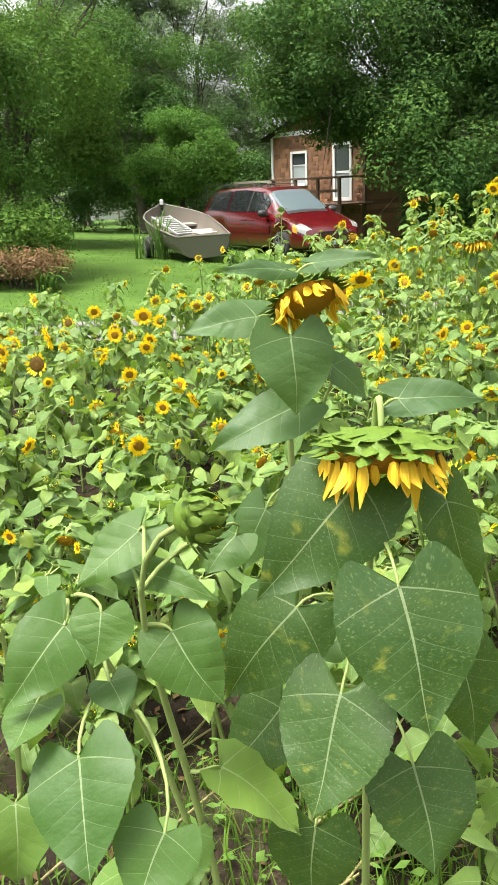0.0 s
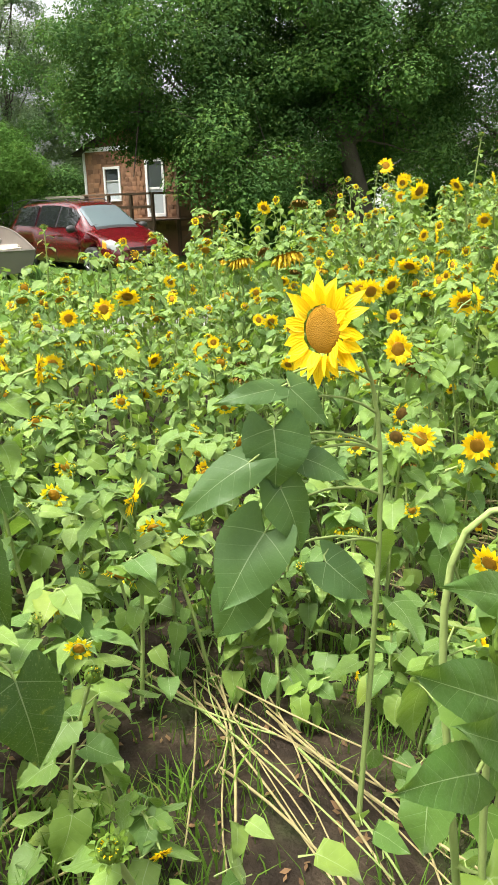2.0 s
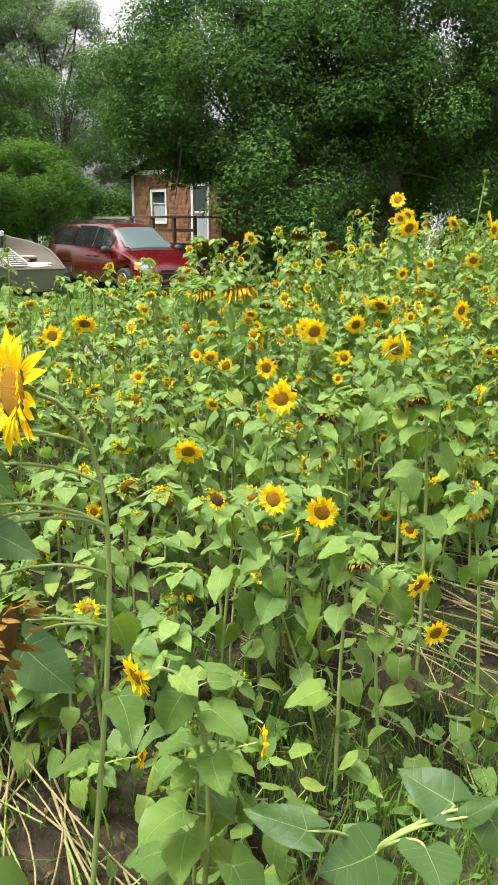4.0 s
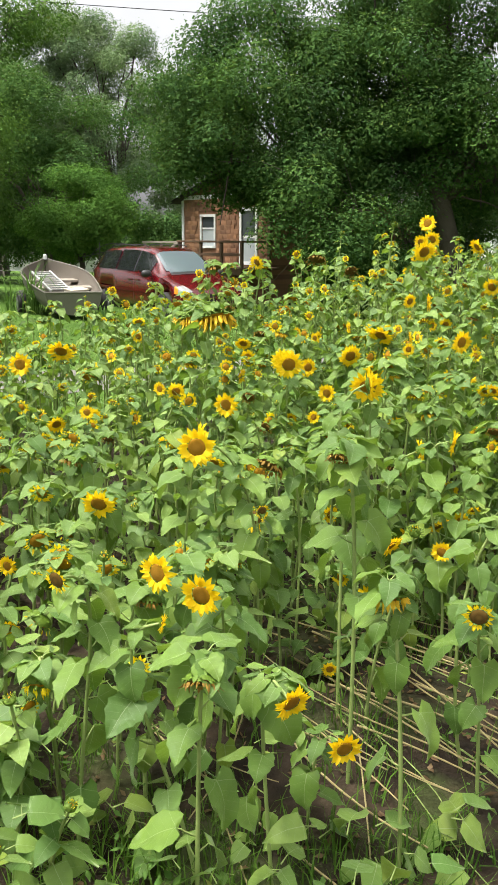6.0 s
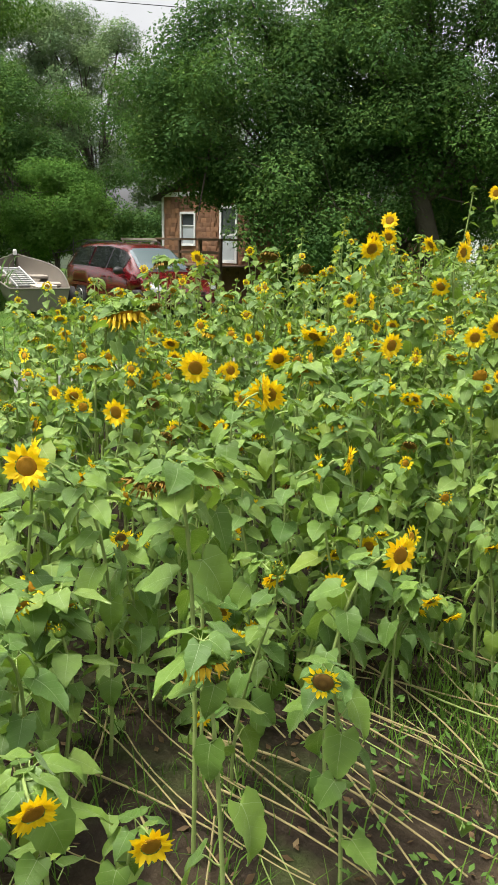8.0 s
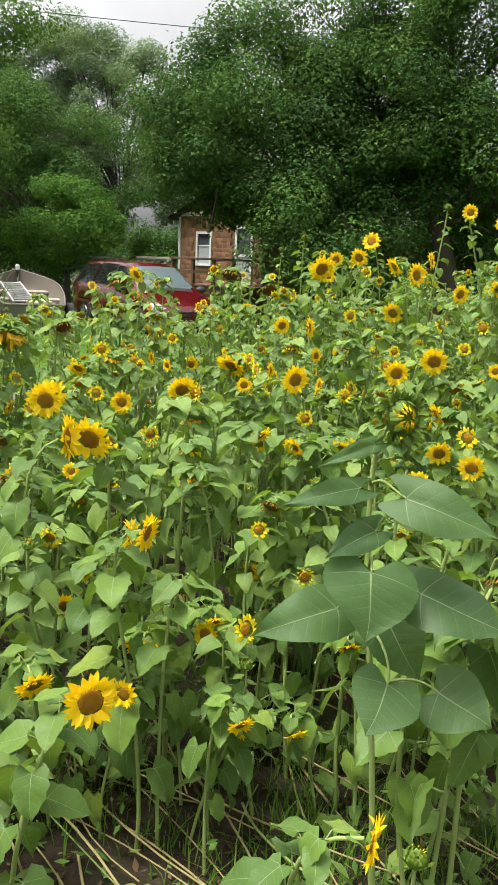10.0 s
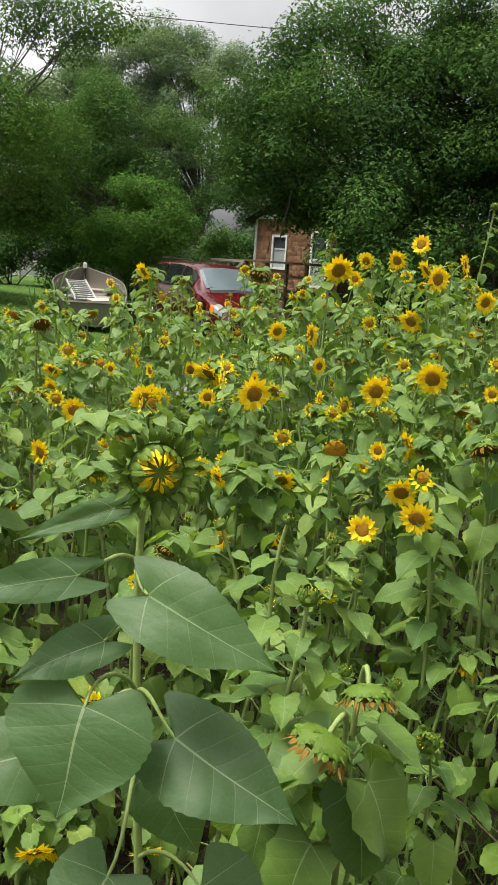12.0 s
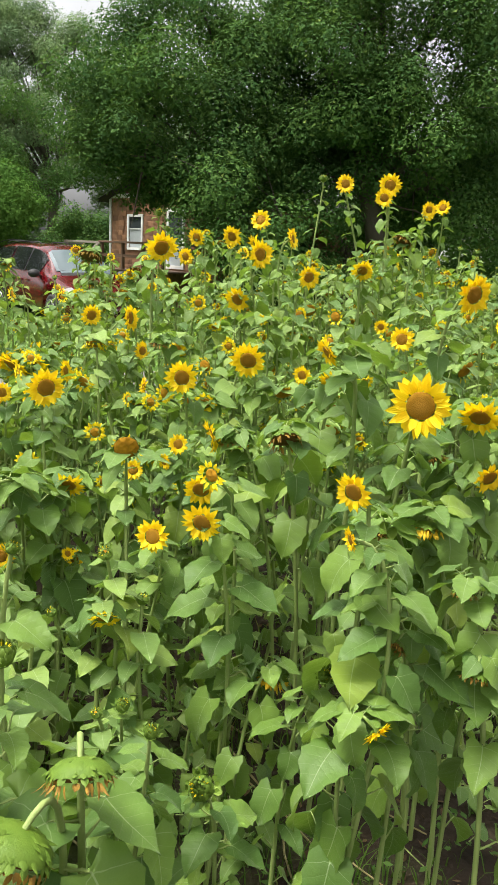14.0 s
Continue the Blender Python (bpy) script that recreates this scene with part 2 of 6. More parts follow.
def ground_mat():
    m, nt, b = shader("soil_and_lawn", 0.95, 0.15)
    g = nt.nodes.new("ShaderNodeNewGeometry")
    sep = nt.nodes.new("ShaderNodeSeparateXYZ")
    nt.links.new(g.outputs["Position"], sep.inputs[0])
    wob = calc(nt, "MULTIPLY", calc(nt, "SUBTRACT", world_noise(nt, 0.9, 4.0), 0.5), 2.2)
    # the lawn begins beyond the far side of the field
    far = calc(nt, "SUBTRACT", sep.outputs["Y"], calc(nt, "MULTIPLY_ADD", sep.outputs["X"], 0.62, 7.6))
    lawn = ramp(nt, calc(nt, "ADD", calc(nt, "MULTIPLY", calc(nt, "ADD", far, wob), 0.5), 0.5), (0.35, (0, 0, 0)), (0.65, (1, 1, 1)))
    soil = ramp(nt, world_noise(nt, 7.0, 8.0), (0.30, (0.014, 0.010, 0.007)), (0.55, (0.032, 0.023, 0.015)), (0.75, (0.07, 0.052, 0.033)))
    weeds = ramp(nt, world_noise(nt, 2.3, 5.0), (0.52, (0, 0, 0)), (0.66, (1, 1, 1)))
    soil = mixed(nt, calc(nt, "MULTIPLY", weeds, 0.55), soil, (0.055, 0.085, 0.022))
    grass = ramp(nt, world_noise(nt, 1.1, 7.0), (0.3, (0.042, 0.09, 0.013)), (0.7, (0.075, 0.14, 0.021)))
    nt.links.new(mixed(nt, lawn, soil, grass), b.inputs["Base Color"])
    bump(nt, b, world_noise(nt, 16.0, 8.0), 0.9, 0.05)
    return m


GROUND = ground_mat()
GRAVEL = plain_mat("gravel", (0.15, 0.145, 0.13), (0.24, 0.23, 0.21), 9.0, 0.9, 0.2, 0.8, 0.0, 0.03)
VAN_RED = plain_mat("red_car_paint", (0.090, 0.002, 0.005), (0.07, 0.002, 0.004), 1.5, 0.22, 0.6, 0.0)
VAN_RED.node_tree.nodes["Principled BSDF"].inputs["Coat Weight"].default_value = 0.7
VAN_RED.node_tree.nodes["Principled BSDF"].inputs["Coat Roughness"].default_value = 0.08
BLACK = plain_mat("black_plastic", (0.02, 0.02, 0.02), (0.035, 0.035, 0.035), 8.0, 0.55)
RUBBER = plain_mat("tyre_rubber", (0.025, 0.025, 0.025), (0.05, 0.048, 0.045), 6.0, 0.85)
STEEL = plain_mat("wheel_alloy", (0.22, 0.22, 0.22), (0.32, 0.32, 0.32), 5.0, 0.35, 0.5, 0.05, 0.8)
ALU = plain_mat("weathered_aluminium", (0.19, 0.175, 0.145), (0.12, 0.11, 0.09), 1.8, 0.55, 0.5, 0.15, 0.35)
ALU_IN = plain_mat("dull_boat_inside", (0.20, 0.17, 0.14), (0.13, 0.115, 0.095), 2.2, 0.7, 0.3, 0.15, 0.1)
LADDER = plain_mat("pale_ladder_metal", (0.42, 0.42, 0.41), (0.32, 0.32, 0.31), 4.0, 0.5)
WHITE = plain_mat("white_paint", (0.76, 0.77, 0.75), (0.66, 0.67, 0.66), 2.0, 0.6)
CEDAR = plain_mat("cedar_shingle", (0.30, 0.165, 0.095), (0.19, 0.105, 0.065), 2.5, 0.85, 0.2, 0.5)
cn = CEDAR.node_tree
cb = cn.nodes["Principled BSDF"]
c_old = cb.inputs["Base Color"].links[0].from_socket
cn.links.new(mixed(cn, 1.0, c_old, ramp(cn, pick(cn, False), (0.0, (0.62, 0.62, 0.64)), (0.6, (1.0, 1.0, 1.0)), (1.0, (1.25, 1.2, 1.1))), "MULTIPLY"), cb.inputs["Base Color"])
DECK = plain_mat("deck_wood", (0.16, 0.10, 0.065), (0.10, 0.065, 0.045), 3.0, 0.85, 0.2, 0.4)
DECK_PALE = plain_mat("weathered_plank", (0.33, 0.29, 0.24), (0.24, 0.21, 0.18), 3.0, 0.85, 0.2, 0.4)
ROOFING = plain_mat("roof_shingle", (0.035, 0.033, 0.03), (0.06, 0.056, 0.052), 4.0, 0.9, 0.2, 0.5)
CREAM = plain_mat("cream_board", (0.55, 0.50, 0.38), (0.42, 0.37, 0.28), 2.5, 0.8)
SCREEN = plain_mat("grey_curtain_pane", (0.42, 0.46, 0.47), (0.34, 0.38, 0.40), 3.0, 0.25, 0.6)


def glass_mat(name, tint, rough=0.04):
    m, nt, b = shader(name, rough, 0.6)
    b.inputs["Base Color"].default_value = (*tint, 1)
    b.inputs["Coat Weight"].default_value = 0.6
    b.inputs["Coat Roughness"].default_value = 0.03
    return m


DARK_GLASS = glass_mat("tinted_glass", (0.012, 0.014, 0.015))
# the grey-blue base colour stands in for sky reflected in the windscreen
WIND_GLASS = glass_mat("windscreen_sky_glass", (0.10, 0.13, 0.14))
HOUSE_GLASS = glass_mat("window_glass", (0.05, 0.06, 0.065))
LENS = glass_mat("headlamp_lens", (0.22, 0.23, 0.22), 0.12)
AMBER = glass_mat("amber_lens", (0.75, 0.28, 0.03), 0.2)


# ---- geometry helpers ----
def geo(v, f, uv=None, mi=0):
    v, f = np.asarray(v, float).reshape(-1, 3), np.asarray(f, int).reshape(-1, 3)
    uv = np.zeros((len(v), 2)) if uv is None else np.asarray(uv, float).reshape(-1, 2)
    return v, f, uv, np.full(len(f), mi)


def merge(parts):
    vs, fs, us, ms, k = [], [], [], [], 0
    for v, f, u, m in parts:
        vs.append(v), fs.append(f + k), us.append(u), ms.append(m)
        k += len(v)
    return np.concatenate(vs), np.concatenate(fs), np.concatenate(us), np.concatenate(ms)


def moved(g, m):
    a = np.array(m)
    return g[0] @ a[:3, :3].T + a[:3, 3], g[1], g[2], g[3]


def mesh_of(name, g, mats, smooth=True):
    v, f, uv, mi = g
    me = bpy.data.meshes.new(name)
    me.vertices.add(len(v))
    me.vertices.foreach_set("co", v.astype(np.float32).ravel())
    me.loops.add(len(f) * 3)
    me.loops.foreach_set("vertex_index", f.astype(np.int32).ravel())
    me.polygons.add(len(f))
    me.polygons.foreach_set("loop_start", np.arange(0, len(f) * 3, 3, dtype=np.int32))
    me.polygons.foreach_set("material_index", mi.astype(np.int32))
    me.polygons.foreach_set("use_smooth", np.full(len(f), smooth))
    layer = me.uv_layers.new(name="UVMap")
    layer.data.foreach_set("uv", uv[f.ravel()].astype(np.float32).ravel())
    for m in mats:
        me.materials.append(m)
    me.update(calc_edges=True)
    return me


def grid(p, mi=0, uv=None, closed=False):
    """A sheet from an n x m x 3 array of places."""
    p = np.asarray(p, float)
    n, m = p.shape[:2]
    i, j = np.meshgrid(np.arange(n - 1), np.arange(m if closed else m - 1), indexing="ij")
    a, b, c, d = i * m + j, i * m + (j + 1) % m, (i + 1) * m + (j + 1) % m, (i + 1) * m + j
    f = np.concatenate([np.stack([a, d, c], -1).reshape(-1, 3), np.stack([a, c, b], -1).reshape(-1, 3)])
    if uv is None:
        uu, vv = np.meshgrid(np.linspace(0, 1, n), np.linspace(0, 1, m), indexing="ij")
        uv = np.stack([uu, vv], -1)
    return geo(p, f, uv, mi)


def tube(path, radii, sides=6, mi=0, cap=True):
    path = np.asarray(path, float)
    n = len(path)
    radii = np.broadcast_to(np.asarray(radii, float), (n,))
    tan = np.gradient(path, axis=0)
    tan /= np.linalg.norm(tan, axis=1)[:, None] + 1e-9
    ref = np.array([0, 0, 1.0]) if abs(tan[0][2]) < 0.9 else np.array([1.0, 0, 0])
    rings = []
    ang = np.arange(sides) * 2 * np.pi / sides
    for k in range(n):
        s = np.cross(tan[k], ref)
        s /= np.linalg.norm(s) + 1e-9
        u = np.cross(s, tan[k])
        ref = u
        rings.append(path[k] + radii[k] * (np.cos(ang)[:, None] * s + np.sin(ang)[:, None] * u))
    g = grid(np.array(rings), mi, closed=True)
    if cap:
        ends = []
        for ring, c in ((rings[0], path[0]), (rings[-1], path[-1])):
            v = np.vstack([ring, c])
            f = [(k, (k + 1) % sides, sides) for k in range(sides)]
            ends.append(geo(v, f, None, mi))
        g = merge([g] + ends)
    return g


def bezier(p0, p1, p2, p3, n):
    t = np.linspace(0, 1, n)[:, None]
    return (1 - t) ** 3 * p0 + 3 * (1 - t) ** 2 * t * p1 + 3 * (1 - t) * t * t * p2 + t ** 3 * p3


def box(x0, y0, z0, x1, y1, z1, bev=0.0, mi=0):
    bm = bmesh.new()
    bmesh.ops.create_cube(bm, size=1.0, matrix=Matrix.Translation(((x0 + x1) / 2, (y0 + y1) / 2, (z0 + z1) / 2)) @ Matrix.Diagonal((x1 - x0, y1 - y0, z1 - z0, 1)))
    if bev:
        bmesh.ops.bevel(bm, geom=bm.edges[:], offset=bev, segments=2, affect="EDGES", profile=0.5)
    bmesh.ops.triangulate(bm, faces=bm.faces[:])
    bm.verts.ensure_lookup_table()
    v = [x.co[:] for x in bm.verts]
    f = [[q.index for q in x.verts] for x in bm.faces]
    bm.free()
    return geo(v, f, None, mi)


def thing(name, m, label, category, group="", kind=""):
    e = new(name)
    e.empty_display_size = 0.1
    e.matrix_basis = m
    return tagged(e, label, category, group, kind)


def part(name, g, mats, parent, label="", smooth=False):
    ob = new(name, g if isinstance(g, bpy.types.Mesh) else mesh_of(name, g, mats if isinstance(mats, (list, tuple)) else [mats], smooth))
    ob.parent = parent
    return tagged(ob, label)


# ---- ground ----
def step(a, b, t):
    t = np.clip((t - a) / (b - a), 0, 1)
    return t * t * (3 - 2 * t)


def ground_z(x, y):
    """The garden falls away gently to the right and towards the yard."""
    x, y = np.asarray(x, float), np.asarray(y, float)
    near = 0.543 - 0.085 * np.clip(x, -3, 6)
    far = 0.25 - 0.062 * np.clip(x, -8, 14) - 0.006 * (np.clip(y, 8, 50) - 14) - 0.018 * (np.clip(y, 20, 50) - 20)
    lumps = 0.022 * np.sin(2.1 * x + 1.3 * y) * np.sin(1.7 * y - 0.6 * x) * (1 - step(8, 13, y))
    return near + (far - near) * step(5, 13, y) + lumps


def site(x, y):
    """From the yard's own plan, drawn with its origin at the van's gate, to the garden's."""
    return x + 0.018 * y - 0.583, y - 0.018 * x - 2.057


def lift(x, y):
    return -0.158 - 0.0686 * x + 0.0054 * y


gx = np.concatenate([np.linspace(-900, -30, 12), np.linspace(-25, -5, 17), np.linspace(-4.8, 10, 75), np.linspace(11, 35, 20), np.linspace(45, 900, 12)])
gy = np.concatenate([np.linspace(-300, -12, 8), np.linspace(-10, 0.5, 14), np.linspace(0.7, 16, 77), np.linspace(17, 60, 30), np.linspace(75, 2500, 14)])
GX, GY = np.meshgrid(gx, gy, indexing="ij")
ground = new("ground", mesh_of("ground", grid(np.stack([GX, GY, ground_z(GX, GY)], -1)), [GROUND]))
tagged(ground, "brown garden soil with weeds turning into mown green lawn", "ground", kind="structure")

def blades(rng, pts, hmin, hmax, width, lean=0.5, per=1):
    n = len(pts)
    h = rng.uniform(hmin, hmax, n)
    a = rng.uniform(0, 2 * np.pi, n)
    l = rng.uniform(0.1, lean, n) * h
    s = np.stack([-np.sin(a), np.cos(a), np.zeros(n)], -1) * (width * rng.uniform(0.6, 1.3, n) / 2)[:, None]
    d = np.stack([np.cos(a), np.sin(a), np.zeros(n)], -1)
    up = np.array([0, 0, 1.0])
    b = pts
    m = b + up * (0.6 * h)[:, None] + d * (0.3 * l)[:, None]
    t = b + up * h[:, None] * 0.95 + d * l[:, None]
    v = np.stack([b - s, b + s, m + s * 0.8, m - s * 0.8, t], 1).reshape(-1, 3)
    k = np.arange(n)[:, None] * 5
    f = np.concatenate([k + np.array([[0, 1, 2]]), k + np.array([[0, 2, 3]]), k + np.array([[3, 2, 4]])])
    return geo(v, f)


def on_ground(x, y, dz=-0.005):
    return np.stack([x, y, ground_z(x, y) + dz], -1)


def weed_leaves(rng, pts, size):
    n = len(pts)
    a, tl = rng.uniform(0, 6.28, n), rng.normal(0.1, 0.35, n)
    ax = np.stack([np.cos(a) * np.cos(tl), np.sin(a) * np.cos(tl), np.sin(tl)], -1)
    sd = np.stack([-np.sin(a), np.cos(a), rng.normal(0, 0.3, n)], -1)
    s = (size * rng.uniform(0.5, 1.3, n))[:, None]
    dn = np.array([0, 0, -0.12])
    v = np.stack([pts - ax * s * 0.5, pts + sd * s * 0.24 + dn * s, pts + ax * s * 0.6 + dn * s * 2, pts - sd * s * 0.24 + dn * s, pts], 1).reshape(-1, 3)
    k = np.arange(n)[:, None] * 5
    f = np.concatenate([k + np.array([q]) for q in ((0, 4, 1), (1, 4, 2), (2, 4, 3), (3, 4, 0))])
    return geo(v, f)


# gravel drive between field and lawn
cx = bezier(np.array([-4.9, 5.9, 0]), np.array([-1.8, 8.2, 0]), np.array([0.2, 11.2, 0]), np.array([4.9, 15.4, 0]), 40)
side = np.array([0.62, -0.78, 0])
rows = []
for s in np.linspace(-0.8, 0.8, 9):
    q = cx + side * s * (1 + 0.12 * np.sin(np.arange(40) * 1.7 + s * 3))[:, None]
    q[:, 2] = ground_z(q[:, 0], q[:, 1]) + 0.02 * (1 - (s / 0.8) ** 2) + 0.004
    rows.append(q)
drive = new("driveway", mesh_of("driveway", grid(np.array(rows)), [GRAVEL]))
tagged(drive, "pale grey gravel drive beside the lawn", "driveway", kind="structure")


# ---- sunflower pieces ----
def blade_rows(nu, nv, r, wide, lobe, teeth, fold):
    """Length, breadth and height over a heart-shaped, toothed blade of unit length."""
    U, V = np.meshgrid(np.linspace(0, 1, nu) ** 1.3, np.linspace(-1, 1, nv), indexing="ij")
    w = wide / 2 * U ** 0.42 * (1 - U) ** 1.12 / 0.406
    side = np.sign(V)
    zig = np.where(np.arange(nu)[:, None] % 2 == 0, 1.0, -1.0) * np.abs(V) ** 3
    w = w * (1 + teeth * zig * r.uniform(0.5, 1.4, (nu, 1)) + 0.05 * side * r.uniform(-1, 1))
    along = U - lobe * np.abs(V) ** 1.3 * (1 - U) ** 5 * np.clip(U / 0.04, 0, 1) ** 0.5
    ph = r.uniform(0, 6.28, 3)
    z = fold * np.abs(V) * w - 0.35 * fold * (V * w * 2) ** 2
    z = z + 0.035 * np.sin(U * 11 + ph[0] + 2 * side) * np.abs(V) ** 1.5 + 0.02 * np.sin(U * 5 + V * 3 + ph[1])
    Y = V * w + 0.05 * np.sin(U * 3 + ph[2]) * U
    return U, V, w, along, Y, z


def leaf_geo(nu, nv, droop, seed, petiole=0.42, stalk_sides=5):
    """A leaf of unit blade length on its stalk, which leaves the stem along +x."""
    r = np.random.default_rng(seed * 7 + int(droop * 10))
    U, V, w, along, Y, lift = blade_rows(nu, nv, r, r.uniform(0.60, 0.86), r.uniform(0.20, 0.34), 0.06 if nu > 6 else 0.03, r.uniform(0.05, 0.55))
    curl = r.uniform(0.1, 0.75)
    a = -droop - curl * U * 1.3
    ds = np.diff(U[:, 0], prepend=0.0)
    cu = np.cumsum(np.cos(a[:, 0]) * ds)
    cz = np.cumsum(np.sin(a[:, 0]) * ds)
    base = np.array([petiole * math.cos(0.45), 0, petiole * math.sin(0.45)])
    da = along - U
    X = base[0] + cu[:, None] + da * np.cos(a) - np.sin(a) * lift
    Z = base[2] + cz[:, None] + da * np.sin(a) + np.cos(a) * lift
    blade = grid(np.stack([X, Y, Z], -1), 0, np.stack([U, V * w * 0.6 + 0.5], -1))
    if not stalk_sides:
        return blade
    start = np.array([X[0].mean(), Y[0].mean(), Z[0].mean()])
    fine = nu > 7
    stalk = tube(bezier(np.zeros(3), np.array([0.2, 0, 0.03]), base * 0.75 + np.array([0, 0, 0.06]), start, 5 if fine else 2), np.linspace(0.028, 0.014, 5 if fine else 2), stalk_sides, 1, False)
    return merge([blade, stalk])


def blade_geo(seed):
    """A broad leaf blade of unit length and width along +x, facing +z."""
    r = np.random.default_rng(seed + 70)
    U, V, w, along, Y, z = blade_rows(31, 11, r, 1.06, r.uniform(0.30, 0.42), 0.016, r.uniform(0.08, 0.28))
    z = 0.7 * z - 0.26 * r.uniform(0.3, 1.2) * U ** 2
    return grid(np.stack([along, Y, z], -1), 0, np.stack([U, V * w * 0.5 + 0.5], -1))


DROOPS = (0.0, 0.35, 0.75, 1.15)
LEAF_MESH = [mesh_of("leaf", leaf_geo(11, 5, d, s, 0.42, 3), [LEAF, STEM]) for d in DROOPS for s in (1, 2, 3)]
LEAF_OLD_MESH = [mesh_of("leaf", leaf_geo(15, 7, d, s), [LEAF_OLD, STEM]) for d in DROOPS for s in (4, 5)]
LEAF_LOW_GEO = [leaf_geo(4, 3, d, s, 0.3, 0) for d in DROOPS for s in (8, 9)]
LEAF_FAR_GEO = [leaf_geo(5, 3, d, s, 0.35, 3) for d in DROOPS for s in (6, 7)]


def strip(length, width, bend, nu=4, tip=1.0, cup=0.15, start=0.35):
    """A pointed petal or bract along +x, bending down by bend."""
    u = np.linspace(0, 1, nu)
    w = width * (start + (1 - start) * np.sin(np.pi * np.clip(u * 0.85 + 0.12, 0, 1))) * (1 - u ** (3 * tip))
    a = -bend * u
    x = np.cumsum(np.cos(a)) * length / nu
    z = np.cumsum(np.sin(a)) * length / nu
    p = np.stack([np.stack([x, s * w / 2, z + cup * np.abs(s) * w], -1) for s in (-1, 0, 1)], 1)
    return grid(p)


def ring_of(count, radius, maker, r, tilt=0.0, z=0.0, jitter=0.1, mi=0, phase=0.0):
    out = []
    for k in range(count):
        a = 2 * math.pi * (k + phase) / count + r.normal(0, jitter)
        g = maker(k)
        m = Matrix.Rotation(a, 4, "Z") @ Matrix.Translation((radius, 0, z)) @ Matrix.Rotation(-tilt + r.normal(0, 0.13), 4, "Y") @ Matrix.Rotation(r.normal(0, 0.2), 4, "X")
        g = moved(g, m)
        out.append((g[0], g[1], g[2], np.full(len(g[1]), mi)))
    return merge(out)


def dome(radius, height, rings=5, seg=14, z=0.0, back=False):
    p = []
    for k in range(rings + 1):
        t = k / rings
        rr = max(radius * math.sin(t * math.pi / 2), 0.001)
        h = height * (math.cos(t * math.pi / 2)) * (-1 if back else 1)
        p.append([(rr * math.cos(a), rr * math.sin(a), z + h) for a in np.arange(seg) * 2 * math.pi / seg])
    return grid(np.array(p), closed=True)


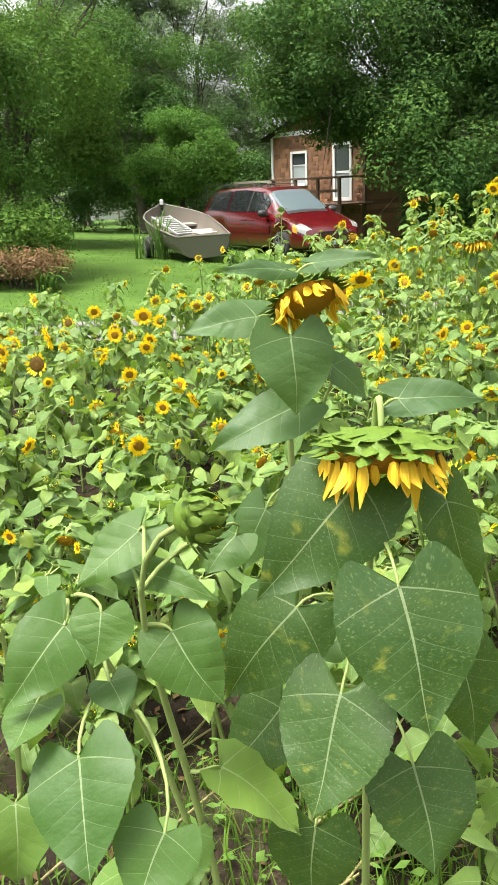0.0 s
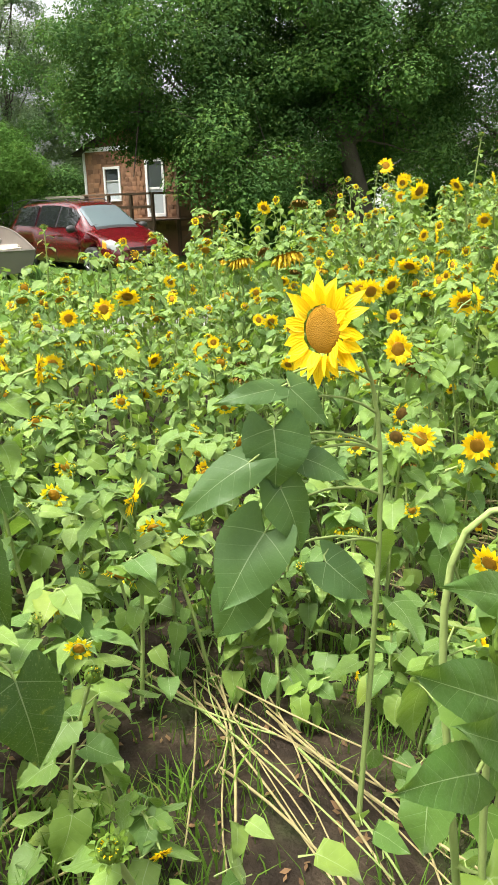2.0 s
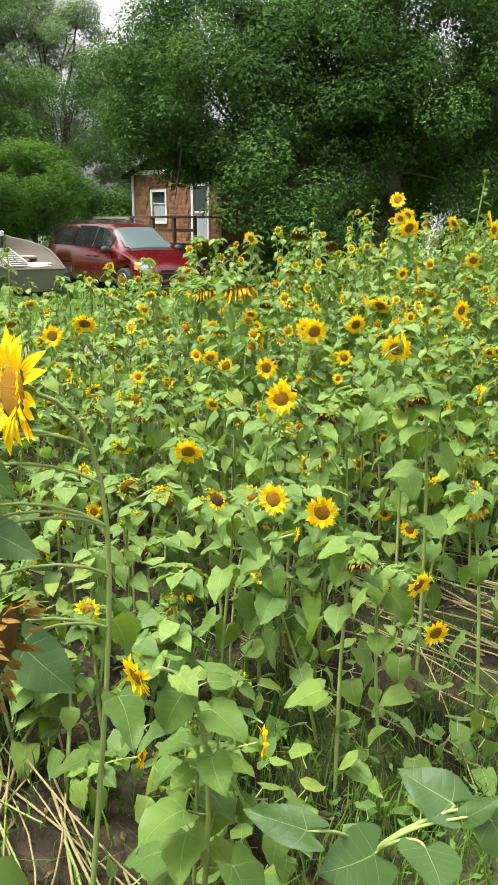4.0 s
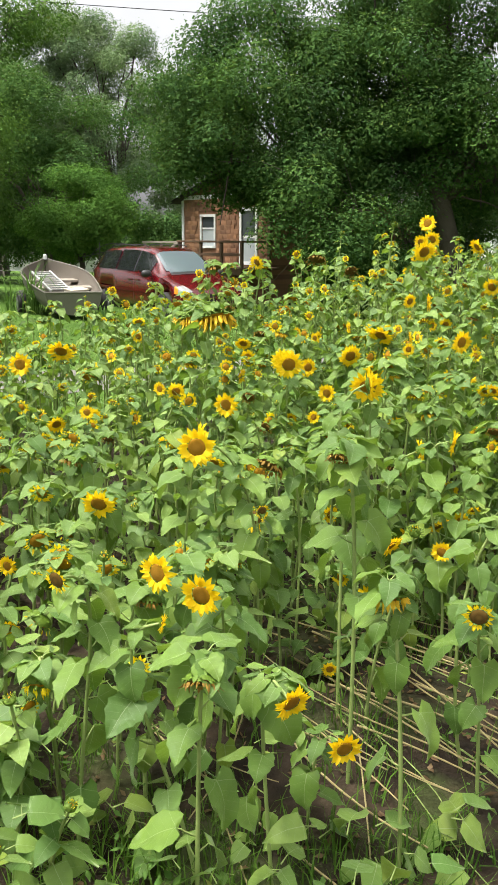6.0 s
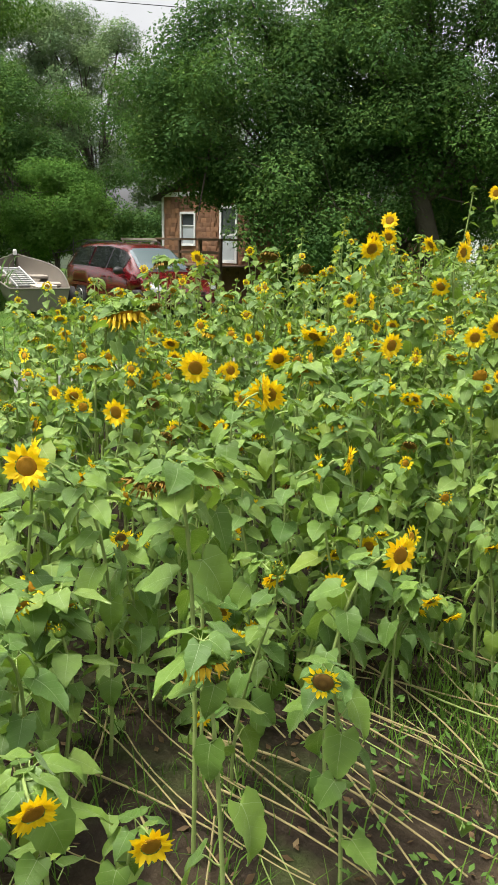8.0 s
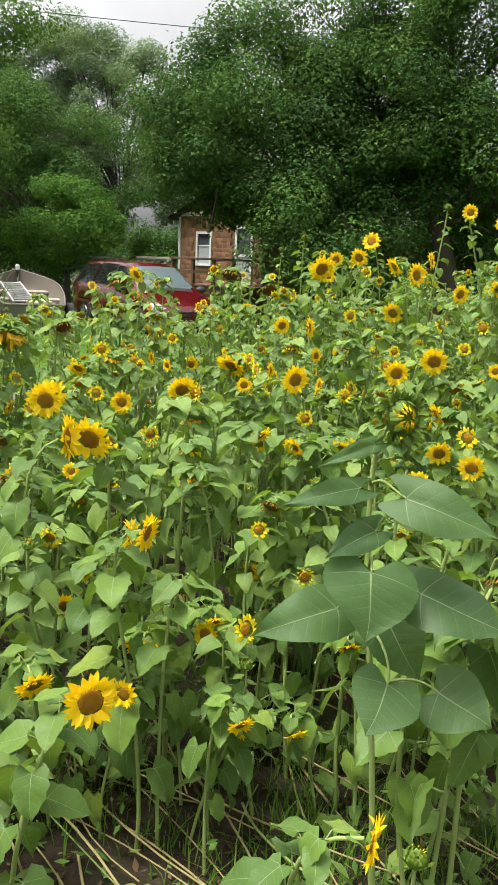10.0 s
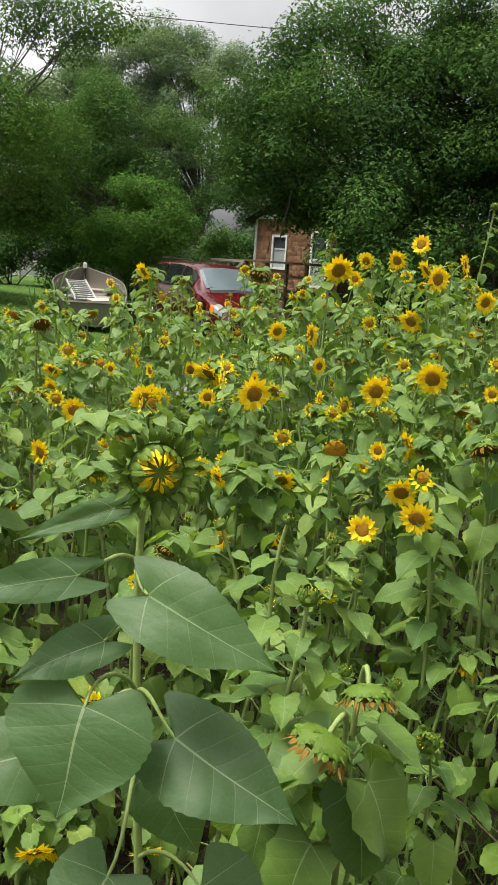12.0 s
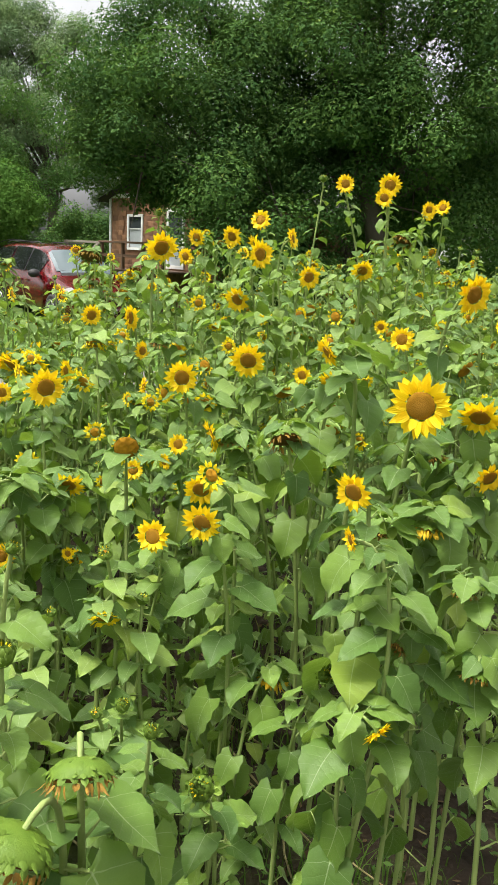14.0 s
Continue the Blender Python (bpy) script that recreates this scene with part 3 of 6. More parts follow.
def head_geo(kind, seed, fine=True):
    """Petals, disc and green back of a flower head of unit width, facing +z."""
    r = np.random.default_rng(seed)
    n = 3 if not fine else 5
    k1 = 16 if fine else 9
    if kind in ("bloom", "side", "nod"):
        rad = 0.20
        k1 += 5 if fine else 3
        pet = merge([ring_of(k1, rad * 0.9, lambda k: strip(r.uniform(0.27, 0.37), r.uniform(0.12, 0.17), r.uniform(-0.2, 0.7), n, start=0.62), r, r.uniform(0.02, 0.2), 0.0, 0.12),
                     ring_of(k1, rad * 0.85, lambda k: strip(r.uniform(0.23, 0.34), r.uniform(0.10, 0.145), r.uniform(-0.6, 0.4), n, start=0.62), r, 0.32, 0.015, 0.14, 0, 0.5)])
        disc = dome(rad * 1.08, 0.06, 5 if fine else 3, 16 if fine else 9)
        bract = merge([dome(rad * 1.05, 0.11, 3, 12 if fine else 7, 0, True), ring_of(12 if fine else 8, rad * 0.8, lambda k: strip(0.2, 0.09, -0.3, n), r, -0.25, -0.03)])
    elif kind == "half":
        rad = 0.36
        pet = merge([ring_of(30, rad * 0.98, lambda k: strip(r.uniform(0.22, 0.36), 0.06, r.uniform(-0.2, 0.3), n), r, 2.6, 0.06, 0.08),
                     ring_of(22, rad * 0.85, lambda k: strip(r.uniform(0.14, 0.26), 0.05, r.uniform(-0.3, 0.5), n), r, 2.4, 0.05, 0.2)])
        disc = dome(rad * 1.06, 0.06, 5, 18)
        bract = merge([dome(rad * 1.1, 0.3, 4, 16, 0.03, True)] + [ring_of(c, rad * q, lambda k: strip(r.uniform(0.24, 0.36), r.uniform(0.10, 0.14), bd + r.normal(0, 0.3), 6, 0.8), r, tl, z, 0.12, 0, ph)
                      for c, q, z, tl, bd, ph in ((17, 1.06, 0.03, 2.0, -0.5, 0.25), (17, 1.02, -0.04, 1.15, 0.9, 0.0), (17, 1.08, -0.08, 0.9, 1.1, 0.5), (15, 1.02, -0.14, 0.5, 0.6, 0.2), (11, 0.75, -0.2, 0.1, 0.3, 0.4))])
    elif kind == "ripe":
        rad = 0.28
        pet = ring_of(k1 + 8, rad * 0.93, lambda k: strip(r.uniform(0.18, 0.31), r.uniform(0.08, 0.13), r.uniform(-0.8, 0.6), n), r, r.uniform(0, 0.5), 0.0, 0.15)
        disc = dome(rad, 0.07, 5 if fine else 3, 18 if fine else 9)
        bract = merge([dome(rad * 1.04, 0.14, 3, 12, 0, True), ring_of(13, rad * 0.85, lambda k: strip(0.2, 0.1, -0.4, n), r, -0.2, -0.04)])
    elif kind == "droop":
        rad = 0.40
        m2 = n + 2 if fine else n
        pet = merge([ring_of(k1 + 17, rad * 0.97, lambda k: strip(r.uniform(0.18, 0.32), r.uniform(0.055, 0.11), r.uniform(-0.9, 0.5), m2, 1.6, 0.45), r, 1.2 + r.normal(0, 0.15), 0.02, 0.16),
                     ring_of(k1 + 5, rad * 0.9, lambda k: strip(r.uniform(0.16, 0.40), r.uniform(0.04, 0.085), r.uniform(-1.3, 1.3), m2, 1.8, 0.6), r, 1.35, 0.05, 0.3)])
        disc = dome(rad * 0.97, 0.19, 5 if fine else 3, 18 if fine else 9)
        green = [dome(rad * 1.02, 0.13, 4, 16 if fine else 8, 0, True)]
        for ring, (cnt, rr, z, tl) in enumerate(((19, 0.90, -0.01, 0.15), (18, 0.82, -0.05, 0.05), (15, 0.66, -0.09, 0.0), (10, 0.4, -0.12, 0.0))):
            green.append(ring_of(cnt if fine else cnt // 2, rad * rr, lambda k: strip(r.uniform(0.14, 0.22), r.uniform(0.11, 0.15), r.uniform(-1.0, 0.3), n, 0.6, 0.25, 0.7), r, tl, z, 0.1, 0, ring * 0.5))
        bract = merge(green)
    elif kind == "spent":
        rad = 0.40
        pet = ring_of(42 if fine else 11, rad * 0.93, lambda k: strip(r.uniform(0.12, 0.32), r.uniform(0.04, 0.085), r.uniform(-1, 1), 4 if fine else 3), r, 1.0, 0.02, 0.3)
        disc = dome(rad * 0.97, 0.10, 5, 16 if fine else 9)
        bract = merge([dome(rad * 1.02, 0.2, 4, 14 if fine else 8, 0, True)] + [ring_of(c if fine else c // 2, rad * q, lambda k: strip(r.uniform(0.10, 0.165), r.uniform(0.09, 0.125), r.uniform(-0.9, 0.1), n, 0.6, 0.25, 0.7), r, tl, z, 0.1, 0, z * 9)
                       for c, q, z, tl in ((20, 0.95, -0.03, 0.75), (18, 0.88, -0.08, 0.6), (16, 0.72, -0.14, 0.45), (12, 0.5, -0.18, 0.3), (8, 0.26, -0.2, 0.15))])
    else:
        rad = 0.34
        pet = ring_of(12, rad * 0.35, lambda k: strip(0.24, 0.05, 0.2, 3), r, 1.0, 0.10, 0.2)
        disc = dome(rad * 0.5, 0.16, 4, 10)
        bract = merge([dome(rad, 0.3, 4, 12 if fine else 8, -0.02, True), dome(rad, 0.16, 3, 12 if fine else 8, -0.02)] +
                      [ring_of(c if fine else c // 2, rad * q, lambda k: strip(r.uniform(0.26, 0.4), r.uniform(0.13, 0.18), bd * 1.35, n, 0.8, 0.2), r, tl, z, 0.12, 0, ph) for c, q, z, tl, bd, ph in ((13, 0.95, -0.05, 1.0, -0.9, 0), (11, 0.85, 0.05, 1.25, -1.0, 0.5), (13, 0.9, -0.12, 0.35, -0.4, 0.3), (9, 0.55, 0.10, 1.3, -0.9, 0.2))])
    return pet, disc, bract


KINDS = ("half", "bloom", "nod", "side", "ripe", "droop", "spent", "bud")
HEADS, HEADS_FAR, PETAL_GEO = {}, {}, {}
for kd in KINDS:
    made = []
    for s in range(3):
        pe, di, br = head_geo(kd, 10 + s)
        PETAL_GEO[kd, s] = pe
        made.append((mesh_of("petals", pe, [PETAL_DRY if kd == "spent" else PETAL_OLD if kd == "droop" else PETAL]), mesh_of("disc", di, [DISC_DARK if kd in ("ripe", "spent") else DISC if kd not in ("bud", "half") else BRACT]),
                     mesh_of("flower_head", br, [BRACT])))
    HEADS[kd] = made
    HEADS_FAR[kd] = [head_geo(kd, 40 + s, False) for s in range(2)]

LABELS = {
    "bloom": "green sunflower plant with an open yellow flower and brown disc",
    "nod": "sunflower plant whose open yellow flower nods downwards",
    "side": "sunflower plant with its yellow flower turned sideways",
    "ripe": "ripening sunflower plant with short petals round a wide brown disc",
    "droop": "mature sunflower plant with drooping head and withered yellow petals",
    "spent": "faded sunflower plant with dark seed head and green bracts",
    "bud": "leafy sunflower plant with a closed green bud",
    "half": "leafy sunflower plant with a large half-open green and yellow bud",
}


def facing(kind, az, r, tilt=None):
    """The way a head looks; az: degrees to its right of straight towards the path."""
    if kind == "droop":
        el = -78 + r.normal(0, 7)
    elif kind == "spent":
        el = -55 + r.normal(0, 14)
    elif kind == "nod":
        el = -38 + r.normal(0, 9)
    elif kind == "bud":
        el = 60 + r.normal(0, 15)
    else:
        el = -6 + r.normal(0, 10)
    if tilt is not None:
        el = tilt
    a = radians(az)
    return np.array([math.sin(a) * math.cos(radians(el)), -math.cos(a) * math.cos(radians(el)), math.sin(radians(el))])


def aim(n):
    return Vector(n).to_track_quat("Z", "Y").to_matrix().to_4x4()


def stem_path(base, head, n, size, r, count):
    h = head[2] - base[2]
    attach = head - n * size * 0.14
    p1 = base + np.array([r.normal(0, 0.065) * h, r.normal(0, 0.065) * h, 0.55 * h])
    if n[2] < -0.3:
        # a crook: the stem rises behind the head and bends over into it
        p1 = base + np.array([-n[0] * 0.1, -n[1] * 0.1, 0.95 * h])
        return bezier(base, p1, attach - n * (0.04 + 0.4 * size) + np.array([-n[0], -n[1], 0.2]) * 0.05, attach, count)
    p2 = attach - n * ((0.16 if n[2] > -0.5 else 0.05) + 0.4 * size) + np.array([0, 0, -0.05 if n[2] > -0.5 else 0.03])
    return bezier(base, p1, p2, attach, count)


BLADES = [blade_geo(s) for s in range(11)]
COUNT = [0]


def big_leaf(root, base, tip, width, old=None):
    """A large leaf with its stalk on a plant, blade base and tip and width given."""
    COUNT[0] += 1
    o = root.matrix_basis.translation
    b, t = Vector(base) - o, Vector(tip) - o
    x = (t - b)
    ln = x.length
    x.normalize()
    up = Vector((0.25 * math.sin(COUNT[0] * 2.3), -0.72, 0.65))
    z = (up - x * up.dot(x)).normalized()
    y = z.cross(x)
    m = Matrix((x, y, z)).transposed().to_4x4()
    m.translation = b
    blade = moved(BLADES[COUNT[0] * 7 % 11], m @ Matrix.Diagonal((ln, width, ln, 1)))
    st = root["stem_places"]
    pts = np.array(st).reshape(-1, 3)
    k = int(np.argmin(np.hypot(pts[:, 0] - b[0], pts[:, 1] - b[1]) * 0.6 + np.abs(pts[:, 2] - (b[2] - 0.02))))
    s0 = pts[k]
    bb = np.array(b)
    d = np.linalg.norm(bb - s0)
    stalk = tube(bezier(s0, s0 + (bb - s0) * 0.35 + np.array([0, 0, 0.25 * d]), bb - np.array(x) * 0.2 * d + np.array([0, 0, 0.06 * d]), bb + np.array(x) * ln * 0.02, 8), np.linspace(0.0036, 0.002, 8), 6, 1, False)
    return part("leaf", merge([blade, stalk]), [old or LEAF_DEEP, STEM], root, smooth=True)



def sunflower(kind, x, y, z, size, az=None, leaves=None, big=1.0, old=False, low=0.18, top=0.93, base=None, tilt=None, loose=0):
    """One plant whose flower head of that width is centred at (x, y, z)."""
    COUNT[0] += 1
    r = np.random.default_rng(COUNT[0] * 17 + 3)
    if az is None:
        az = r.normal(-8, 30) if kind != "side" else r.choice([-75, 70, 85])
    n = facing(kind, az, r, tilt)
    hd = np.array([x, y, z])
    if base is None:
        lean = r.normal(0, 0.07, 2) - n[:2] * 0.06
        bx, by = x + lean[0], y + lean[1]
    else:
        bx, by = base
    bz = float(ground_z(bx, by)) - 0.02
    b0 = np.array([bx, by, bz])
    path = stem_path(b0, hd, n, size, r, 13)
    h = z - bz
    rad = (0.0038 + 0.0026 * h) * (0.7 + 0.35 * big)
    root = thing("sunflower", Matrix.Translation(b0), LABELS[kind], "sunflower", "sunflowers in the field")
    part("stem", tube(path - b0, np.linspace(rad, rad * 0.55, 13), 6), STEM, root, smooth=True)
    if kind in ("bloom", "nod", "side"):
        size *= 1.12
    hs = HEADS[kind][COUNT[0] % 3]
    fh = part("flower_head", hs[2], None, root)
    fh.matrix_basis = Matrix.Translation(hd - b0) @ aim(n) @ Matrix.Rotation(r.uniform(0, 6), 4, "Z") @ Matrix.Scale(size, 4)
    if loose:
        # each petal of a large near flower is a piece of its own; loose: points in one petal
        pv, pf, pu, pm = PETAL_GEO[kind, COUNT[0] % 3]
        for q in range(0, len(pv), loose):
            own = pf[(pf[:, 0] >= q) & (pf[:, 0] < q + loose)] - q
            part("petal", (pv[q:q + loose], own, pu[q:q + loose], np.zeros(len(own), int)), PETAL_OLD if kind == "droop" else PETAL, fh, smooth=True)
    else:
        part("petals", hs[0], None, fh)
    part("disc", hs[1], None, fh)
    root["stem_places"] = [float(q) for q in (path - b0).ravel()]
    cnt = max(12, min(22, int(10 + 10 * h))) if leaves is None else leaves
    a0 = r.uniform(0, 6.28)
    seg = np.linspace(0, 1, 13)
    for k in range(cnt):
        t = low + (top - low) * (k / max(cnt - 1, 1)) ** 0.75
        p = np.array([np.interp(t, seg, path[:, c]) for c in range(3)]) - b0
        a = a0 + k * 2.4 + r.normal(0, 0.25)
        s = big * r.uniform(0.058, 0.098) * (0.55 + 0.9 * math.sin(math.pi * min(1, 0.25 + 0.75 * t)) ) * (0.78 if t > 0.9 else 1)
        s *= min(1.0, 0.6 + 0.4 * h)
        di = min(3, max(0, int(round(2.6 * (1 - t) + r.normal(0.2, 0.7)))))
        me = LEAF_OLD_MESH[di * 2 + k % 2] if old and t < 0.8 else LEAF_MESH[di * 3 + k % 3]
        lf = part("leaf", me, None, root)
        lf.matrix_basis = Matrix.Translation(p) @ Matrix.Rotation(a, 4, "Z") @ Matrix.Rotation(r.normal(0, 0.2), 4, "X") @ Matrix.Scale(s, 4)
    return root


# ---- trees ----
def tree(base, lean, trunk_r, crown, radii, clumps, leaves, size, mat, seed, label, spread=0.9, flat=0.7, limbs=14, extra=(), fork=0.45, name="tree", hollow=0.55):
    """A tapered trunk with limbs and a crown of many small leaves in uneven clumps."""
    r = np.random.default_rng(seed)
    extra = [(*site(x, y), z + lift(x, y)) for x, y, z in extra]
    crown = (*site(crown[0], crown[1]), crown[2] + lift(crown[0], crown[1]))
    base = site(*base)
    gz = float(ground_z(base[0], base[1])) - 0.1
    root = thing(name, Matrix.Translation((base[0], base[1], gz)), label, "tree" if name == "tree" else "shrub")
    b0 = np.array([base[0], base[1], gz])
    crown, radii = np.array(crown, float), np.array(radii, float)
    d = r.normal(0, 1, (clumps, 3))
    d /= np.linalg.norm(d, axis=1)[:, None]
    rr = hollow + (1 - hollow) * r.random(clumps) ** 0.6
    cen = crown + d * rr[:, None] * radii
    cen[:, 2] = np.maximum(cen[:, 2], gz + 0.5)
    if len(extra):
        cen = np.vstack([cen, np.array(extra, float)])
    forkp = b0 + (np.array([base[0] + lean[0], base[1] + lean[1], gz + (crown[2] - gz) * fork * 1.2]) - b0)
    if trunk_r > 0:
        tp = bezier(b0, b0 + np.array([0, 0, 0.35 * (forkp[2] - gz)]), forkp - np.array([lean[0] * 0.3, lean[1] * 0.3, 0.3 * (forkp[2] - gz)]), forkp, 9)
        part("trunk", moved(tube(tp, np.linspace(trunk_r * 1.15, trunk_r * 0.75, 9), 10), Matrix.Translation(-b0)), BARK, root, smooth=True)
        order = r.permutation(len(cen))
        order = list(order[:limbs]) + [len(cen) - 1 - k for k in range(len(extra))]
        for k in order:
            c = cen[k]
            start = tp[-1 - r.integers(0, 3)]
            mid = (start + c) / 2 + np.array([0, 0, 0.12 * np.linalg.norm(c - start)])
            lp = bezier(start, start + (mid - start) * 0.6 + np.array([0, 0, 0.3]), mid, c, 9)
            lp[1:-1] += r.normal(0, 0.07, (7, 3))
            lr = trunk_r * r.uniform(0.28, 0.5) * (0.4 if k >= clumps else 1)
            g = [tube(lp, np.linspace(lr, lr * 0.18, 9), 6)]
            for q in (4, 6, 7):
                e = lp[q] + r.normal(0, 0.75, 3) + np.array([0, 0, 0.3])
                g.append(tube(bezier(lp[q], lp[q] * 0.6 + e * 0.4, lp[q] * 0.3 + e * 0.7, e, 5), np.linspace(lr * 0.3, lr * 0.07, 5), 4))
            part("limb", moved(merge(g), Matrix.Translation(-b0)), BARK, root, smooth=True)
    if trunk_r == 0:
        for k in range(7):
            c = cen[r.integers(len(cen))] - b0
            part("stem", tube(bezier(np.array([r.normal(0, 0.15), r.normal(0, 0.1), 0.0]), c * 0.3 + np.array([0, 0, 0.2]), c * 0.7 + np.array([0, 0, 0.1]), c, 7), np.linspace(0.03, 0.008, 7), 5), BARK, root, smooth=True)
    n = int(leaves * 2.0)
    w = r.uniform(0.5, 1.5, len(cen))
    idx = r.choice(len(cen), n, p=w / w.sum())
    rad = spread * np.sqrt(w)[idx]
    off = r.normal(0, 1, (n, 3))
    off /= np.linalg.norm(off, axis=1)[:, None]
    off *= (r.random(n) ** 0.3)[:, None]
    # twigs: leaves gather along a few rays of each clump
    tw = r.normal(0, 1, (len(cen), 9, 3))
    tw /= np.linalg.norm(tw, axis=2)[:, :, None]
    pickt = tw[idx, r.integers(0, 9, n)]
    along = r.random(n)[:, None] ** 0.7 * 1.25
    on = (r.random(n) < 0.14)[:, None]
    off = np.where(on, pickt * along + r.normal(0, 0.13, (n, 3)), off)
    p = cen[idx] + off * rad[:, None] * np.array([1, 1, flat]) - b0
    p[:, 2] -= 0.12 * (off[:, 0] ** 2 + off[:, 1] ** 2) * rad
    # blades turn outwards and up from the middle of their clump
    nm = off / (np.linalg.norm(off, axis=1)[:, None] + 0.01) * 0.8 + np.array([0, 0, 0.55]) + r.normal(0, 0.42, (n, 3))
    nm /= np.linalg.norm(nm, axis=1)[:, None]
    ax = np.cross(nm, r.normal(0, 1, (n, 3)))
    ax /= np.linalg.norm(ax, axis=1)[:, None] + 1e-6
    sd = np.cross(nm, ax)
    s = (size * 0.68 * r.uniform(0.55, 1.45, n))[:, None]
    v = np.stack([p - ax * s * 0.5 - sd * s * 0.16, p - ax * s * 0.22 + sd * s * 0.42, p + ax * s * 0.62], 1).reshape(-1, 3)
    f = np.arange(n * 3).reshape(-1, 3)
    part("crown", geo(v, f), mat, root)
    return root


tree((6.3, 31.5), (-0.6, 0), 0.33, (4.5, 30.2, 6.3), (4.5, 3.2, 3.1), 120, 72000, 0.155, MAPLE, 1, "large leafy dark green maple overhanging the shingled house", 1.05, hollow=0.35,
     extra=((1.6, 30.0, 7.6), (2.4, 30.0, 8.6), (3.2, 30.0, 9.2), (4.6, 30.0, 9.8), (6.2, 30.0, 9.7), (1.0, 30.0, 6.5), (0.7, 29.5, 5.1), (1.6, 29.0, 4.75), (2.4, 29.0, 4.6), (3.1, 28.6, 4.5), (3.9, 28.4, 4.3), (4.3, 27.0, 3.4), (4.2, 27.2, 2.6), (5.2, 26.6, 2.9), (5.9, 26.4, 2.5), (4.8, 26.3, 3.9), (6.4, 26.6, 3.2), (5.4, 26.2, 2.2)))
tree((9.9, 29.0), (-1.1, 0), 0.34, (10.2, 29.0, 8.0), (4.6, 3.2, 4.8), 130, 72000, 0.155, MAPLE, 2, "leaning dark-trunked maple with gaps of sky between its limbs", 1.0, limbs=20, fork=0.52, hollow=0.4,
     extra=((8.0, 28.0, 3.6), (11.5, 27.5, 3.4), (12.6, 28.0, 3.0), (7.2, 28.4, 4.4), (9.0, 28.0, 7.6), (10.6, 27.6, 8.4), (8.0, 28.0, 8.8), (11.5, 28.0, 7.0), (12.4, 28.2, 8.8)))
tree((17.5, 34.0), (0.3, 0), 0.3, (17.3, 33.5, 7.0), (4.8, 3.6, 5.4), 80, 36000, 0.18, MAPLE, 3, "large dark green maple at the edge of the yard", 1.2)
tree((-2.2, 30.0), (0, 0), 0.10, (-2.2, 30.0, 2.6), (1.55, 1.4, 1.35), 34, 28000, 0.11, LIGHT_TREE, 4, "small rounded bright green tree behind the boat", 0.65)
tree((-6.8, 26.5), (0.3, 0), 0.3, (-6.9, 26.5, 4.0), (3.7, 3.2, 2.7), 75, 50000, 0.13, ASH, 5, "large green ash tree shading the lawn", 1.0,
     extra=((-5.0, 27.0, 7.3), (-4.3, 27.0, 7.6), (-3.6, 27.0, 7.1), (-3.0, 27.0, 7.5), (-2.6, 27.0, 7.8), (-4.8, 27.0, 8.2), (-3.9, 27.0, 8.2)))
tree((-7.6, 18.0), (0.9, -0.3), 0.12, (-5.7, 18.3, 3.6), (2.3, 2.0, 1.9), 40, 28000, 0.105, ASH, 6, "green walnut tree with feathery drooping branches", 0.75, limbs=12)
tree((-4.6, 36.0), (-0.3, 0), 0.2, (-4.6, 36.5, 4.6), (3.6, 2.6, 3.4), 60, 40000, 0.14, MAPLE, 7, "dark green tree with a short trunk on the lawn", 0.95)
tree((-4.0, 48.5), (0.3, 0), 0.3, (-5.8, 48.0, 8.2), (5.6, 3.0, 4.8), 100, 80000, 0.15, HAZY_TREE, 8, "tall airy haze-pale green tree with thin branches", 1.0, limbs=26, hollow=0.35,
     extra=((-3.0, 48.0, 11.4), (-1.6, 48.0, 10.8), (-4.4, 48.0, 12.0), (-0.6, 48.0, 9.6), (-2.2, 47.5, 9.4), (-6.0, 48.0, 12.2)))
tree((-10.5, 50.0), (0, 0), 0.3, (-10.5, 50.0, 6.8), (4.6, 3.5, 5.0), 55, 24000, 0.24, HAZY_TREE, 9, "tall haze-pale green tree in the distance", 1.2, limbs=18)
tree((1.5, 52.0), (0, 0), 0.3, (1.0, 52.0, 6.6), (4.0, 3.0, 5.2), 60, 30000, 0.20, HAZY_TREE, 10, "tall haze-pale green tree behind the house", 1.2, limbs=18)
tree((-19.0, 42.0), (0, 0), 0.3, (-19.0, 42.0, 6.0), (5.0, 4.0, 5.5), 50, 20000, 0.25, ASH, 11, "broad green tree beyond the lawn", 1.3)
tree((25.0, 38.0), (0, 0), 0.3, (25.0, 38.0, 6.0), (5.5, 4.0, 6.0), 50, 20000, 0.26, MAPLE, 12, "broad dark green tree beside the yard", 1.4)
tree((9.6, 36.2), (0.2, 0), 0.25, (9.6, 36.4, 4.6), (4.2, 2.4, 3.2), 60, 26000, 0.17, MAPLE, 13, "dark green tree beside the shingled house", 1.1)
# low growth
for q_, (bx_, by_, bz_, br_, bh_) in enumerate(((-9.5, 37.0, 1.4, 3.2, 1.9), (-14.5, 38.0, 1.5, 3.5, 2.0), (-5.5, 40.5, 1.5, 3.0, 2.0), (-1.2, 41.0, 1.4, 2.4, 1.9), (13.6, 32.0, 1.7, 1.9, 1.5), (16.8, 30.5, 1.6, 2.4, 1.6), (21.0, 31.0, 1.7, 2.8, 1.8), (6.6, 28.6, 1.5, 1.6, 1.2))):
    tree((bx_, by_), (0, 0), 0, (bx_, by_, bz_), (br_, 1.6, bh_), 40, 9500, 0.17, MAPLE, 50 + q_, "dense dark green bush below the trees", 0.8, name="bush", hollow=0.3)
